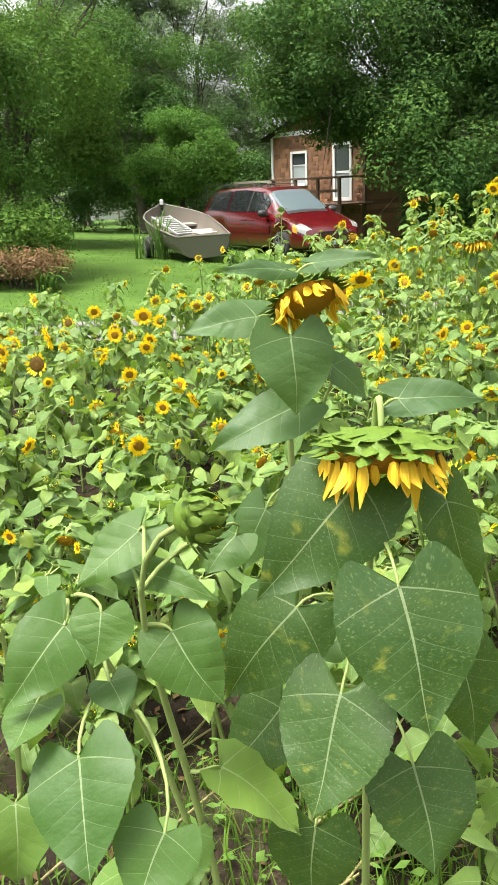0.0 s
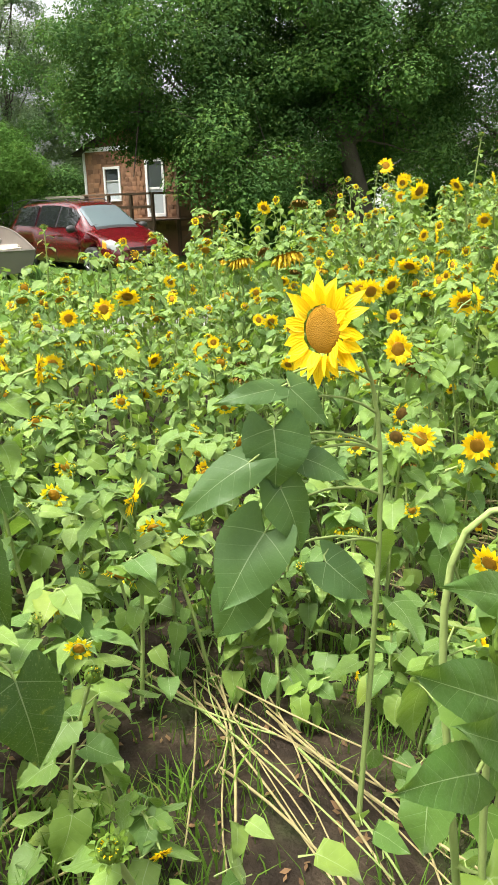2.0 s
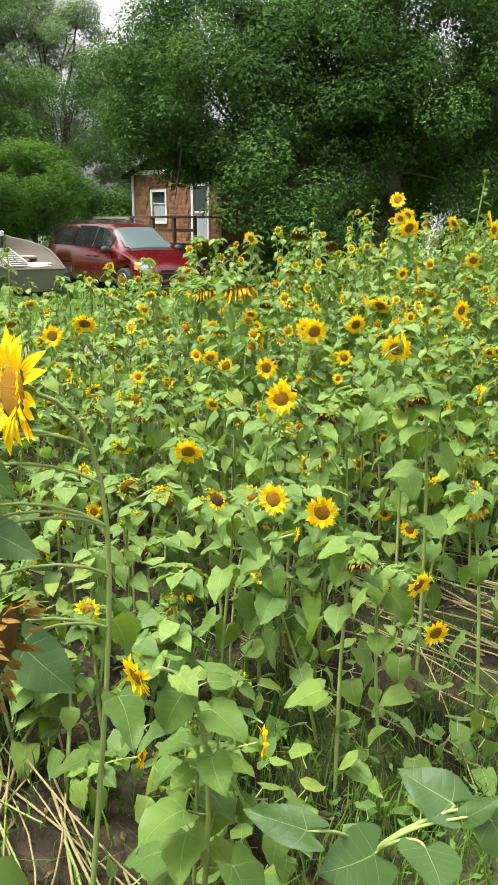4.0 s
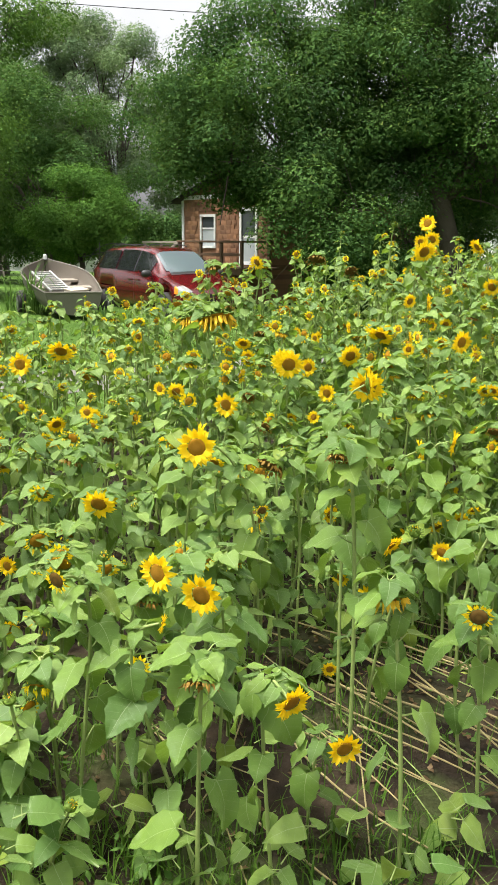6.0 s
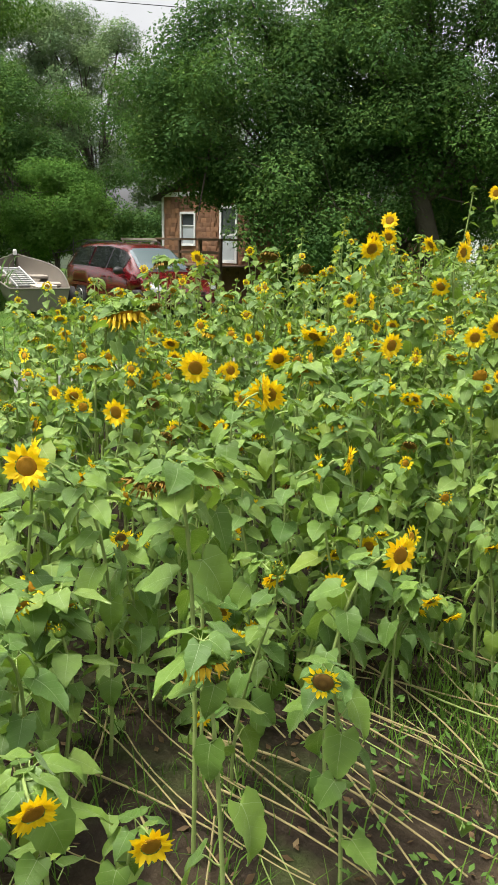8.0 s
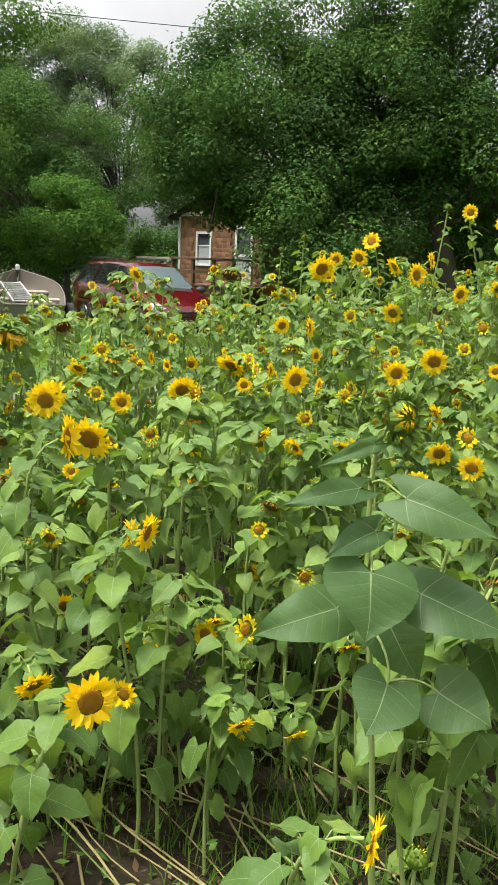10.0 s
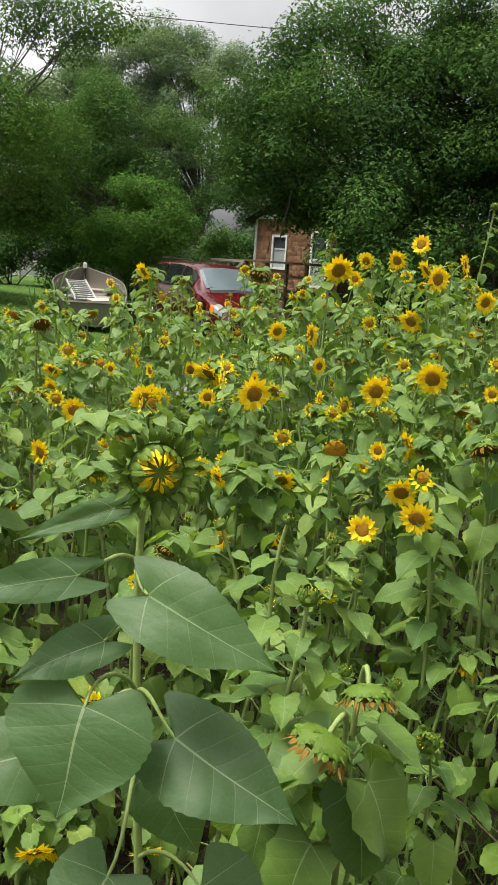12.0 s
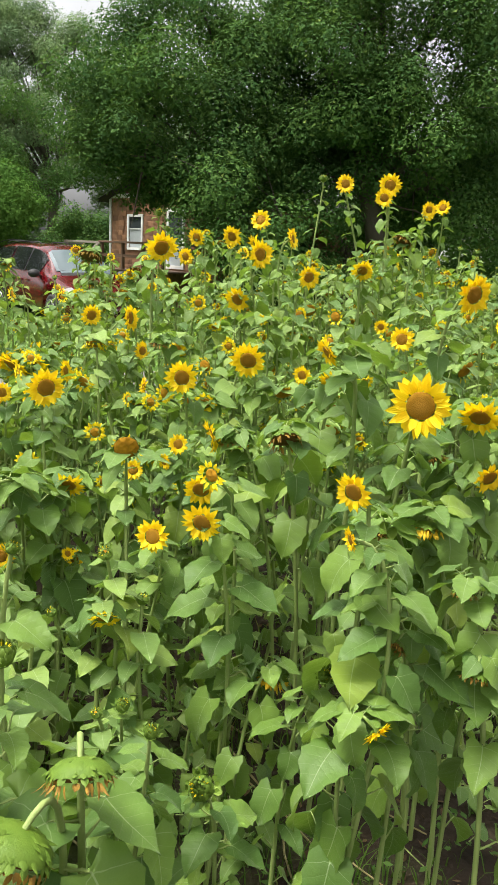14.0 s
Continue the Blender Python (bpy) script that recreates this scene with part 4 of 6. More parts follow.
tree((-3.6, 17.0), (0, 0), 0, (-3.7, 17.0, 1.05), (0.95, 0.8, 0.6), 26, 9000, 0.10, ASH, 21, "low leafy green shrub at the edge of the lawn", 0.42, name="shrub")
tree((-5.4, 16.6), (0, 0), 0, (-5.4, 16.6, 1.0), (1.2, 0.9, 0.7), 26, 8000, 0.10, ASH, 22, "low leafy green shrub at the edge of the lawn", 0.45, name="shrub")
tree((-3.0, 15.7), (0, 0), 0, (-3.3, 15.8, 0.58), (0.95, 0.5, 0.2), 26, 3600, 0.075, DEAD, 23, "heap of withered brown leaves beside the lawn", 0.3, name="brush_heap")


def arching(rng, x, y, spread, count, tall):
    """Long strap-shaped blades that rise from one foot and arch outwards."""
    bits = []
    for k in range(count):
        a, q = rng.uniform(0, 6.28), rng.random()
        d, h = np.array([math.cos(a), math.sin(a), 0]), tall * rng.uniform(0.3, 1.15)
        b = on_ground(np.array([x + rng.normal(0, spread)]), np.array([y + rng.normal(0, spread)]))[0]
        out = h * (0.2 + 0.85 * q)
        path = bezier(b, b + np.array([0, 0, 0.55 * h]), b + d * out * 0.5 + np.array([0, 0, h]), b + d * out + np.array([0, 0, h * (1.0 - 0.75 * q)]), 6)
        w = np.array([0.6, 1.0, 1.0, 0.85, 0.55, 0.04]) * rng.uniform(0.008, 0.017)
        s = np.array([-d[1], d[0], 0])
        bits.append(grid(np.stack([path - s * w[:, None], path + s * w[:, None] + np.array([0, 0, 0.004])], 1)))
    return merge(bits)


for qx, qy, lab, tall in ((-3.5, 15.3, 60, 0.5), (-2.55, 15.3, 45, 0.5), (-1.75, 21.6, 55, 1.15), (-2.2, 21.5, 30, 0.7), (-0.05, 20.9, 30, 0.45)):
    rq = np.random.default_rng(int(qx * 10) + 99)
    qx, qy = site(qx, qy)
    ob = new("tall_grass_clump", mesh_of("tall_grass_clump", arching(rq, qx, qy, 0.07, lab, tall), [WEED]))
    tagged(ob, "clump of tall unmown green grass blades", "grass clump", "tall grass clumps")

# far woods that close the horizon
rw = np.random.default_rng(33)
nw = 18000
wa = rw.uniform(-2.3, 2.3, nw)
wr = rw.uniform(66, 84, nw)
wtop = 5.5 + 2.2 * np.sin(wa * 9) + 1.6 * np.sin(wa * 23 + 1) + 0.9 * np.sin(wa * 51)
wz = -0.6 + np.abs(rw.random(nw)) ** 0.8 * np.maximum(wtop, 2)
pts = np.stack([wr * np.sin(wa), wr * np.cos(wa), wz], -1)
woods = new("far_woods", mesh_of("far_woods", weed_leaves(rw, pts, 1.0), [HAZY_TREE]))
tagged(woods, "distant belt of green woodland", "woods", kind="stuff")

# ---- shingled house ----
HX, HY, HROT = 0.74, 34.75, -46.5
HZ = float(ground_z(HX, HY)) - 0.1
HU = -0.165  # the floor stands this much lower than drawn
house = thing("house", pose(HX, HY, HZ, 0, 0, HROT), "small brown cedar-shingled house under a big maple", "house")
top = 3.78 + HU - HZ
W, LN = 4.75, 13.0
D0, D1, DB, DT = 3.27, 4.17, 1.30 + HU - HZ, 3.36 + HU - HZ
W0, W1, WB, WT = 1.12, 1.84, 1.98 + HU - HZ, 3.08 + HU - HZ
wall = part("front_wall", merge([box(0, 0, 0, W0, 0.15, top), box(W0, 0, 0, W1, 0.15, WB), box(W0, 0, WT, W1, 0.15, top), box(W1, 0, 0, D0, 0.15, top), box(D0, 0, 0, D1, 0.15, DB), box(D0, 0, DT, D1, 0.15, top), box(D1, 0, 0, W, 0.15, top)]), CEDAR, house)
side_w = part("side_wall", box(W - 0.15, 0.15, 0, W, LN, top), CEDAR, house)
for k in range(int(top / 0.18)):
    part("board", box(W, 0.02, 0.18 * k, W + 0.012 + 0.01 * (k % 2), LN, 0.18 * k + 0.165), CEDAR, side_w)
part("side_wall", box(0, 0.15, 0, 0.15, LN, top), CEDAR, house)
part("back_wall", box(0.15, LN - 0.15, 0, W - 0.15, LN, top), CEDAR, house)
rid = top + 0.9
part("roof", merge([grid(np.array([[(-0.35, -0.4, top - 0.1), (W / 2, -0.4, rid)], [(-0.35, LN + 0.4, top - 0.1), (W / 2, LN + 0.4, rid)]])),
                    grid(np.array([[(W / 2, -0.4, rid), (W + 0.35, -0.4, top - 0.1)], [(W / 2, LN + 0.4, rid), (W + 0.35, LN + 0.4, top - 0.1)]])),
                    grid(np.array([[(-0.35, -0.4, top - 0.18), (W / 2, -0.4, rid - 0.08)], [(-0.35, LN + 0.4, top - 0.18), (W / 2, LN + 0.4, rid - 0.08)]])),
                    grid(np.array([[(W / 2, -0.4, rid - 0.08), (W + 0.35, -0.4, top - 0.18)], [(W / 2, LN + 0.4, rid - 0.08), (W + 0.35, LN + 0.4, top - 0.18)]]))]), ROOFING, house)
part("gable", geo([(0, 0.02, top), (W, 0.02, top), (W / 2, 0.02, rid - 0.1), (0, 0.14, top), (W, 0.14, top), (W / 2, 0.14, rid - 0.1)], [(0, 1, 2), (3, 5, 4)]), CEDAR, house)
part("fascia", box(-0.35, -0.06, top - 0.04, W + 0.35, -0.015, top + 0.12, 0.006), WHITE, house, "white eave board")
part("corner_board", box(-0.07, -0.04, 0, 0.05, 0.02, top - 0.05, 0.006), WHITE, house, "white corner board")
part("corner_post", box(W - 0.05, -0.05, 0, W + 0.07, 0.05, top - 0.05, 0.006), DECK, house)
win = part("window", merge([box(W0 - 0.09, -0.05, WB - 0.09, W0, 0.05, WT + 0.09), box(W1, -0.05, WB - 0.09, W1 + 0.09, 0.05, WT + 0.09), box(W0, -0.05, WT, W1, 0.05, WT + 0.09), box(W0, -0.07, WB - 0.09, W1, 0.05, WB), box(W0, -0.01, (WB + WT) / 2 + 0.1, W1, 0.05, (WB + WT) / 2 + 0.14)]), WHITE, house, "white window frame")
part("pane", box(W0, 0.02, WB, W1, 0.03, (WB + WT) / 2 + 0.1), SCREEN, win)
part("pane", box(W0, 0.03, (WB + WT) / 2 + 0.14, W1, 0.04, WT), HOUSE_GLASS, win)
door = part("door", merge([box(D0 - 0.02, -0.05, DB, D0 + 0.09, 0.05, DT + 0.02), box(D1 - 0.09, -0.05, DB, D1 + 0.02, 0.05, DT + 0.02), box(D0 + 0.09, -0.05, DT - 0.10, D1 - 0.09, 0.05, DT + 0.02), box(D0 + 0.09, -0.05, DB, D1 - 0.09, 0.05, DB + 0.12), box(D0 + 0.09, -0.03, DB + 0.98, D1 - 0.09, 0.04, DB + 1.06)]), WHITE, house, "white storm door")
part("pane", box(D0 + 0.09, 0.0, DB + 1.06, D1 - 0.09, 0.012, DT - 0.10), HOUSE_GLASS, door)
part("panel", box(D0 + 0.09, 0.0, DB + 0.12, D1 - 0.09, 0.012, DB + 0.98), SCREEN, door)
part("door_handle", box(D0 + 0.12, -0.075, DB + 0.94, D0 + 0.15, -0.03, DB + 1.06, 0.004), STEEL, door)
# deck, stairs and rails
deck = thing("deck", pose(HX, HY, HZ, 0, 0, HROT), "raised brown wooden deck with railing before the house", "deck")
dz = 1.24 + HU - HZ
for k in range(13):
    part("board", box(1.9, -1.95 + k * 0.147, dz - 0.04, 5.3, -1.95 + k * 0.147 + 0.137, dz, 0.005), DECK, deck)
for qx in (1.95, 3.1, 4.2, 5.22):
    part("post", box(qx - 0.05, -1.92, 0, qx + 0.05, -1.82, dz + 0.92, 0.006), DECK, deck)
part("top_rail", box(1.85, -1.97, dz + 0.86, 5.32, -1.83, dz + 0.93, 0.008), DECK, deck)
part("mid_rail", box(1.95, -1.90, dz + 0.40, 5.25, -1.86, dz + 0.50, 0.006), DECK, deck)
part("beam", box(1.9, -1.9, dz - 0.24, 5.3, -1.84, dz - 0.045, 0.006), DECK, deck)
part("side_rail", box(5.2, -1.83, dz + 0.86, 5.3, -0.05, dz + 0.93, 0.006), DECK, deck)
part("ramp_rail", box(-0.2, -1.99, dz + 0.82, 1.84, -1.85, dz + 0.90, 0.008), DECK_PALE, deck, "pale weathered rail plank")
for qx in (-0.1, 0.9):
    part("ramp_post", box(qx - 0.045, -1.96, 0, qx + 0.045, -1.88, dz + 0.81, 0.006), DECK_PALE, deck)
brace = moved(box(-0.75, -0.03, -0.05, 0.75, 0.03, 0.05, 0.006), Matrix.Translation((1.35, -2.05, dz + 0.45)) @ Matrix.Rotation(-0.55, 4, "Y"))
part("stair_rail", brace, DECK_PALE, deck, "pale weathered rail plank")
for k in range(5):
    part("stair", box(0.4 + 0.28 * k, -1.8, dz - 0.2 * (5 - k) - 0.04, 0.7 + 0.28 * k, -0.7, dz - 0.2 * (5 - k), 0.005), DECK, deck)

# shingles on the front wall, a course at a time
sh_mesh = [mesh_of("shingle", moved(box(0, -0.022, 0, w, 0.0, 0.185, 0.004), Matrix.Rotation(0.05, 4, "X")), [CEDAR]) for w in (0.17, 0.23, 0.29)]
rr_ = np.random.default_rng(4)
for k in range(int((top - 0.9) / 0.175)):
    z0 = 0.95 + k * 0.175
    x0 = -0.02 + rr_.uniform(0, 0.1)
    while x0 < W - 0.3:
        c = rr_.integers(3)
        w = (0.17, 0.23, 0.29)[c]
        hit = (x0 + w > W0 - 0.1 and x0 < W1 + 0.1 and z0 + 0.185 > WB - 0.1 and z0 < WT + 0.1) or (x0 + w > D0 - 0.03 and x0 < D1 + 0.03 and z0 + 0.185 > DB - 0.02 and z0 < DT + 0.03)
        if not hit and x0 > 0.06:
            ob = part("shingle", sh_mesh[c], None, wall)
            ob.location = (x0, -0.004 - 0.006 * rr_.random(), z0 + rr_.uniform(-0.012, 0.012))
        x0 += w + 0.008

# white neighbouring building at the far side
white_house = thing("white_house", pose(21.5, 46.0, float(ground_z(21.5, 46.0)) - 0.2, 0, 0, -12), "white clapboard house far behind the trees", "house")
part("wall", merge([box(-4, 0, 0, 6, 6, 4.4)] + [box(-4, -0.03, 0.15 * k, 6, -0.002, 0.15 * k + 0.13) for k in range(29)]), WHITE, white_house)
part("roof", merge([grid(np.array([[(-4.4, -0.5, 4.3), (-4.4, 3, 6.2)], [(6.4, -0.5, 4.3), (6.4, 3, 6.2)]])), grid(np.array([[(-4.4, 3, 6.2), (-4.4, 6.5, 4.3)], [(6.4, 3, 6.2), (6.4, 6.5, 4.3)]]))]), ROOFING, white_house)
for qx in (-2.8, 0.2, 3.4):
    wd = part("window", merge([box(qx - 0.55, -0.09, 1.9, qx - 0.45, -0.03, 3.4), box(qx + 0.45, -0.09, 1.9, qx + 0.55, -0.03, 3.4), box(qx - 0.45, -0.09, 3.3, qx + 0.45, -0.03, 3.4), box(qx - 0.45, -0.09, 1.9, qx + 0.45, -0.03, 2.0)]), WHITE, white_house)
    part("pane", box(qx - 0.45, -0.06, 2.0, qx + 0.45, -0.05, 3.3), HOUSE_GLASS, wd)
shed = thing("shed", pose(-15.5, 57.0, float(ground_z(-15, 57)) - 0.1, 0, 0, 4), "long low white shed beyond the lawn", "shed")
part("wall", merge([box(-6, 0, 0, 9, 4, 1.2)] + [box(-6 + 0.3 * k, -0.02, 0, -6 + 0.3 * k + 0.27, -0.003, 1.2) for k in range(50)]), WHITE, shed)
part("roof", grid(np.array([[(-6.3, -0.4, 1.22), (-6.3, 4.4, 1.8)], [(9.3, -0.4, 1.22), (9.3, 4.4, 1.8)]])), ROOFING, shed)
fence = thing("wire_fence", Matrix.Identity(4), "grey wire fence along the lawn's far edge", "fence")
for k in range(9):
    fx, fy = -16 + 1.7 * k, 44.0 + 0.1 * k
    fz = float(ground_z(fx, fy))
    part("post", box(fx - 0.04, fy - 0.04, fz - 0.1, fx + 0.04, fy + 0.04, fz + 1.1, 0.005), DECK_PALE, fence)
for q in (0.3, 0.6, 0.9, 1.05):
    part("wire", tube([(-16.0 + 1.7 * k, 44.0 + 0.1 * k, float(ground_z(-16 + 1.7 * k, 44)) + q) for k in range(9)], 0.006, 4), STEEL, fence)
wire = new("power_line", mesh_of("power_line", tube([(x_, 40.0, 12.0 + 0.0009 * (x_ - 4) ** 2 - 0.05 * (x_ + 5) * 0.7) for x_ in np.linspace(-70, 70, 60)], 0.018, 5), [BLACK]))
tagged(wire, "thin dark power line across the sky", "power line")
for px_ in (-70.0, 70.0):
    zt = 12.0 + 0.0009 * (px_ - 4) ** 2 - 0.05 * (px_ + 5) * 0.7
    gz_ = float(ground_z(px_, 40.0))
    pl = new("utility_pole", mesh_of("utility_pole", tube([(px_, 40, gz_ - 0.2), (px_, 40, gz_ + 5), (px_, 40, zt + 0.3)], [0.18, 0.16, 0.12], 10), [BARK]))
    tagged(pl, "tall brown wooden utility pole", "utility pole")


# ---- red minivan ----
ST = [  # place behind the nose, half width, top, half width of the top, shoulder height, sill
    (0.00, 0.70, 0.60, 0.55, 0.56, 0.30), (0.07, 0.82, 0.70, 0.62, 0.66, 0.24), (0.22, 0.92, 0.80, 0.70, 0.76, 0.22), (0.50, 0.96, 0.90, 0.78, 0.85, 0.21),
    (0.85, 0.98, 1.00, 0.80, 0.95, 0.21), (1.08, 0.985, 1.08, 0.76, 1.02, 0.21), (1.45, 0.985, 1.36, 0.70, 1.05, 0.21), (1.85, 0.985, 1.62, 0.64, 1.06, 0.21),
    (2.15, 0.985, 1.71, 0.66, 1.07, 0.21), (2.8, 0.985, 1.75, 0.68, 1.08, 0.21), (3.7, 0.985, 1.75, 0.68, 1.10, 0.21), (4.4, 0.98, 1.71, 0.67, 1.12, 0.22), (4.72, 0.96, 1.60, 0.66, 1.13, 0.24), (4.93, 0.93, 1.18, 0.80, 1.08, 0.28), (4.98, 0.85, 0.80, 0.74, 0.75, 0.32)]
STA = np.array(ST)


def ring_at(x):
    q = [np.interp(x, STA[:, 0], STA[:, c]) for c in range(1, 6)]
    hw, tz, tw, sh, si = q
    half = [(0, si), (hw * 0.8, si), (hw * 0.97, si + 0.06), (hw, si + 0.25 * (sh - si)), (hw, si + 0.6 * (sh - si)), (hw * 0.985, sh),
            (hw * 0.975 * 0.75 + tw * 0.25, sh + (tz - sh) * 0.28), (tw * 0.72 + hw * 0.25, sh + (tz - sh) * 0.75), (tw, tz - 0.1 * min(1, (tz - sh) / 0.3) * 0.5), (tw * 0.85, tz - 0.008), (tw * 0.45, tz + 0.012), (0, tz + 0.018)]
    return np.array([(-x, y, z) for y, z in half])


def skin(xs, k0, k1, side, lift, per=3):
    """A patch of the body's skin, raised a little, between two lines along it."""
    rows = []
    for x in xs:
        r_ = ring_at(x)
        kk = np.linspace(k0, k1, per)
        pts = np.stack([np.interp(kk, np.arange(12), r_[:, c]) for c in range(3)], -1)
        rows.append(pts)
    p = np.array(rows)
    nx = np.cross(np.gradient(p, axis=0), np.gradient(p, axis=1))
    nx /= np.linalg.norm(nx, axis=2)[:, :, None] + 1e-9
    if nx[..., 1].mean() + nx[..., 2].mean() < 0:
        nx = -nx
    p = p + nx * lift
    p[..., 1] *= side
    return grid(p)


van = thing("minivan", pose(2.16, 21.30, float(ground_z(1.9, 21.7)), 0, 0, -55.5), "parked dark red minivan with tinted windows on the grass", "minivan")
xs = np.linspace(0, 4.98, 70)
hull = np.array([np.vstack([ring_at(x), ring_at(x)[-2:0:-1] * np.array([1, -1, 1])]) for x in xs])
for w_x in (0.98, 4.02):  # wheel arches
    dd = np.hypot(-hull[..., 0] - w_x, hull[..., 2] - 0.33)
    arch = (dd < 0.40) & (np.abs(hull[..., 1]) > 0.6)
    hull[..., 1] = np.where(arch, np.sign(hull[..., 1]) * 0.72, hull[..., 1])
caps = [geo(np.vstack([hull[k], hull[k].mean(0)]), [(q, (q + 1) % 22, 22) for q in range(22)]) for k in (0, -1)]
part("body", merge([grid(hull, closed=True)] + caps), VAN_RED, van, "glossy dark red body", smooth=True)
both = (1, -1)
part("windshield", merge([skin(np.linspace(1.14, 1.86, 9), 9.0, 11.0, s, 0.012, 4) for s in both] + [skin(np.linspace(1.2, 1.82, 9), 8.2, 9.0, s, 0.012, 3) for s in both]), WIND_GLASS, van, smooth=True)
for s in both:
    part("front_window", skin(np.linspace(1.62, 2.42, 8), 5.35, 7.6, s, 0.016, 4), DARK_GLASS, van, smooth=True)
    part("sliding_window", skin(np.linspace(2.50, 3.42, 6), 5.3, 7.7, s, 0.016, 4), DARK_GLASS, van, smooth=True)
    part("rear_window", skin(np.linspace(3.50, 4.55, 8), 5.3, 7.6, s, 0.016, 4), DARK_GLASS, van, smooth=True)
    part("pillar_trim", skin(np.linspace(2.42, 2.50, 3), 5.3, 7.7, s, 0.008, 3), BLACK, van)
    for a in (1.35, 2.45, 3.45):
        part("door_seam", skin(np.linspace(a, a + 0.014, 3), 2.2, 5.3, s, 0.004, 5), BLACK, van)
    part("side_moulding", skin(np.linspace(1.4, 4.5, 10), 3.6, 3.85, s, 0.012, 3), VAN_RED, van)
    part("door_handle", merge([box(-2.32, s * 0.985 - 0.03, 0.90, -2.14, s * 0.985 + 0.03, 0.94, 0.008), box(-2.72, s * 0.985 - 0.03, 0.90, -2.54, s * 0.985 + 0.03, 0.94, 0.008)]), VAN_RED, van)
    mirror = part("side_mirror", moved(dome(0.13, 0.12, 5, 14), Matrix.Translation((-1.50, s * 1.13, 1.10)) @ Matrix.Rotation(math.pi / 2, 4, "Y") @ Matrix.Diagonal((0.75, 1.1, 1, 1))), BLACK, van, "black side mirror", smooth=True)
    part("mirror_arm", box(-1.54, min(s * 0.92, s * 1.08), 1.03, -1.46, max(s * 0.92, s * 1.08), 1.07, 0.01), BLACK, mirror)
    hl = part("headlight", skin(np.linspace(0.08, 0.37, 7), 4.5, 7.6, s, 0.010, 6), LENS, van, "clear headlight", smooth=True)
    part("indicator", skin(np.linspace(0.30, 0.44, 4), 4.3, 5.4, s, 0.016, 3), AMBER, hl, "amber side indicator")
    for w_x in (0.98, 4.02):
        wh = part("wheel", moved(merge([tube([(0, 0, -0.10), (0, 0, -0.085), (0, 0, 0.085), (0, 0, 0.10)], [0.29, 0.33, 0.33, 0.29], 28)]), Matrix.Translation((-w_x, s * 0.87, 0.33)) @ Matrix.Rotation(math.pi / 2, 4, "X")), RUBBER, van, "black tyre", smooth=True)
        spokes = [moved(box(0.05, -0.028, -0.01, 0.2, 0.028, 0.012, 0.006), Matrix.Rotation(2 * math.pi * k / 7, 4, "Z")) for k in range(7)]
        rim = merge(spokes + [tube([(0.205 * math.cos(a), 0.205 * math.sin(a), 0.0) for a in np.linspace(0, 2 * math.pi, 25)], 0.014, 6), moved(dome(0.06, 0.02, 3, 12), Matrix.Identity(4))])
        part("rim", moved(rim, Matrix.Translation((-w_x, s * 0.985, 0.33)) @ Matrix.Rotation(-s * math.pi / 2, 4, "X")), STEEL, wh, "alloy rim")
part("grille", merge([box(-0.075, -0.46, z_, 0.012, 0.46, z_ + 0.035, 0.006) for z_ in (0.46, 0.51, 0.56, 0.61)]), BLACK, van, "black slatted grille")
part("grille_bar", merge([box(-0.06, -0.035, 0.44, 0.03, 0.035, 0.67, 0.008), box(-0.06, -0.5, 0.535, 0.028, 0.5, 0.565, 0.006)]), VAN_RED, van, "red grille cross bar")
part("bumper", merge([box(-0.25, -0.84, 0.30, 0.05, 0.84, 0.42, 0.04), box(-0.15, -0.5, 0.22, 0.03, 0.5, 0.29, 0.02)]), VAN_RED, van, "red bumper", smooth=True)
part("number_plate", box(0.05, -0.16, 0.31, 0.062, 0.16, 0.41, 0.003), SCREEN, van, "pale number plate")
part("wiper", merge([tube([(-1.12, -0.05, 1.11), (-1.22, 0.55, 1.19)], 0.012, 5), tube([(-1.12, 0.1, 1.11), (-1.22, -0.6, 1.19)], 0.012, 5)]), BLACK, van)
part("cowl", skin(np.linspace(1.04, 1.14, 4), 9.0, 11.0, 1, 0.008, 4), BLACK, van)
part("cowl", skin(np.linspace(1.04, 1.14, 4), 9.0, 11.0, -1, 0.008, 4), BLACK, van)
part("roof_rack", merge([tube([(-2.3, s * 0.58, 1.75), (-2.45, s * 0.58, 1.80), (-4.2, s * 0.58, 1.80), (-4.4, s * 0.58, 1.73)], 0.015, 6) for s in both]), BLACK, van, "black roof rail")

# bent metal tubes standing behind the van
rig = thing("metal_frame", pose(-1.04, 25.16, float(ground_z(-1.04, 25.16)) - 0.2, 0, 0, -51), "thin dark bent metal tube frame behind the van", "frame")
for k in range(4):
    part("tube", tube(bezier(np.array([-1.1 + 0.55 * k, -0.3, 0.0]), np.array([-1.3 + 0.4 * k, -0.2, 1.9]), np.array([-0.5 + 0.8 * k, 0.3, 2.25 - 0.1 * k]), np.array([1.3 + 0.2 * k, 0.6, 1.7]), 14), 0.010, 6), BLACK, rig, smooth=True)
part("post", tube([(-0.4, 0, 0), (-0.4, 0, 1.95)], 0.014, 6), BLACK, rig)
part("tube", tube([(-1.2, -0.25, 1.5), (0.3, 0.1, 1.75), (1.5, 0.6, 1.7)], 0.010, 6), BLACK, rig)

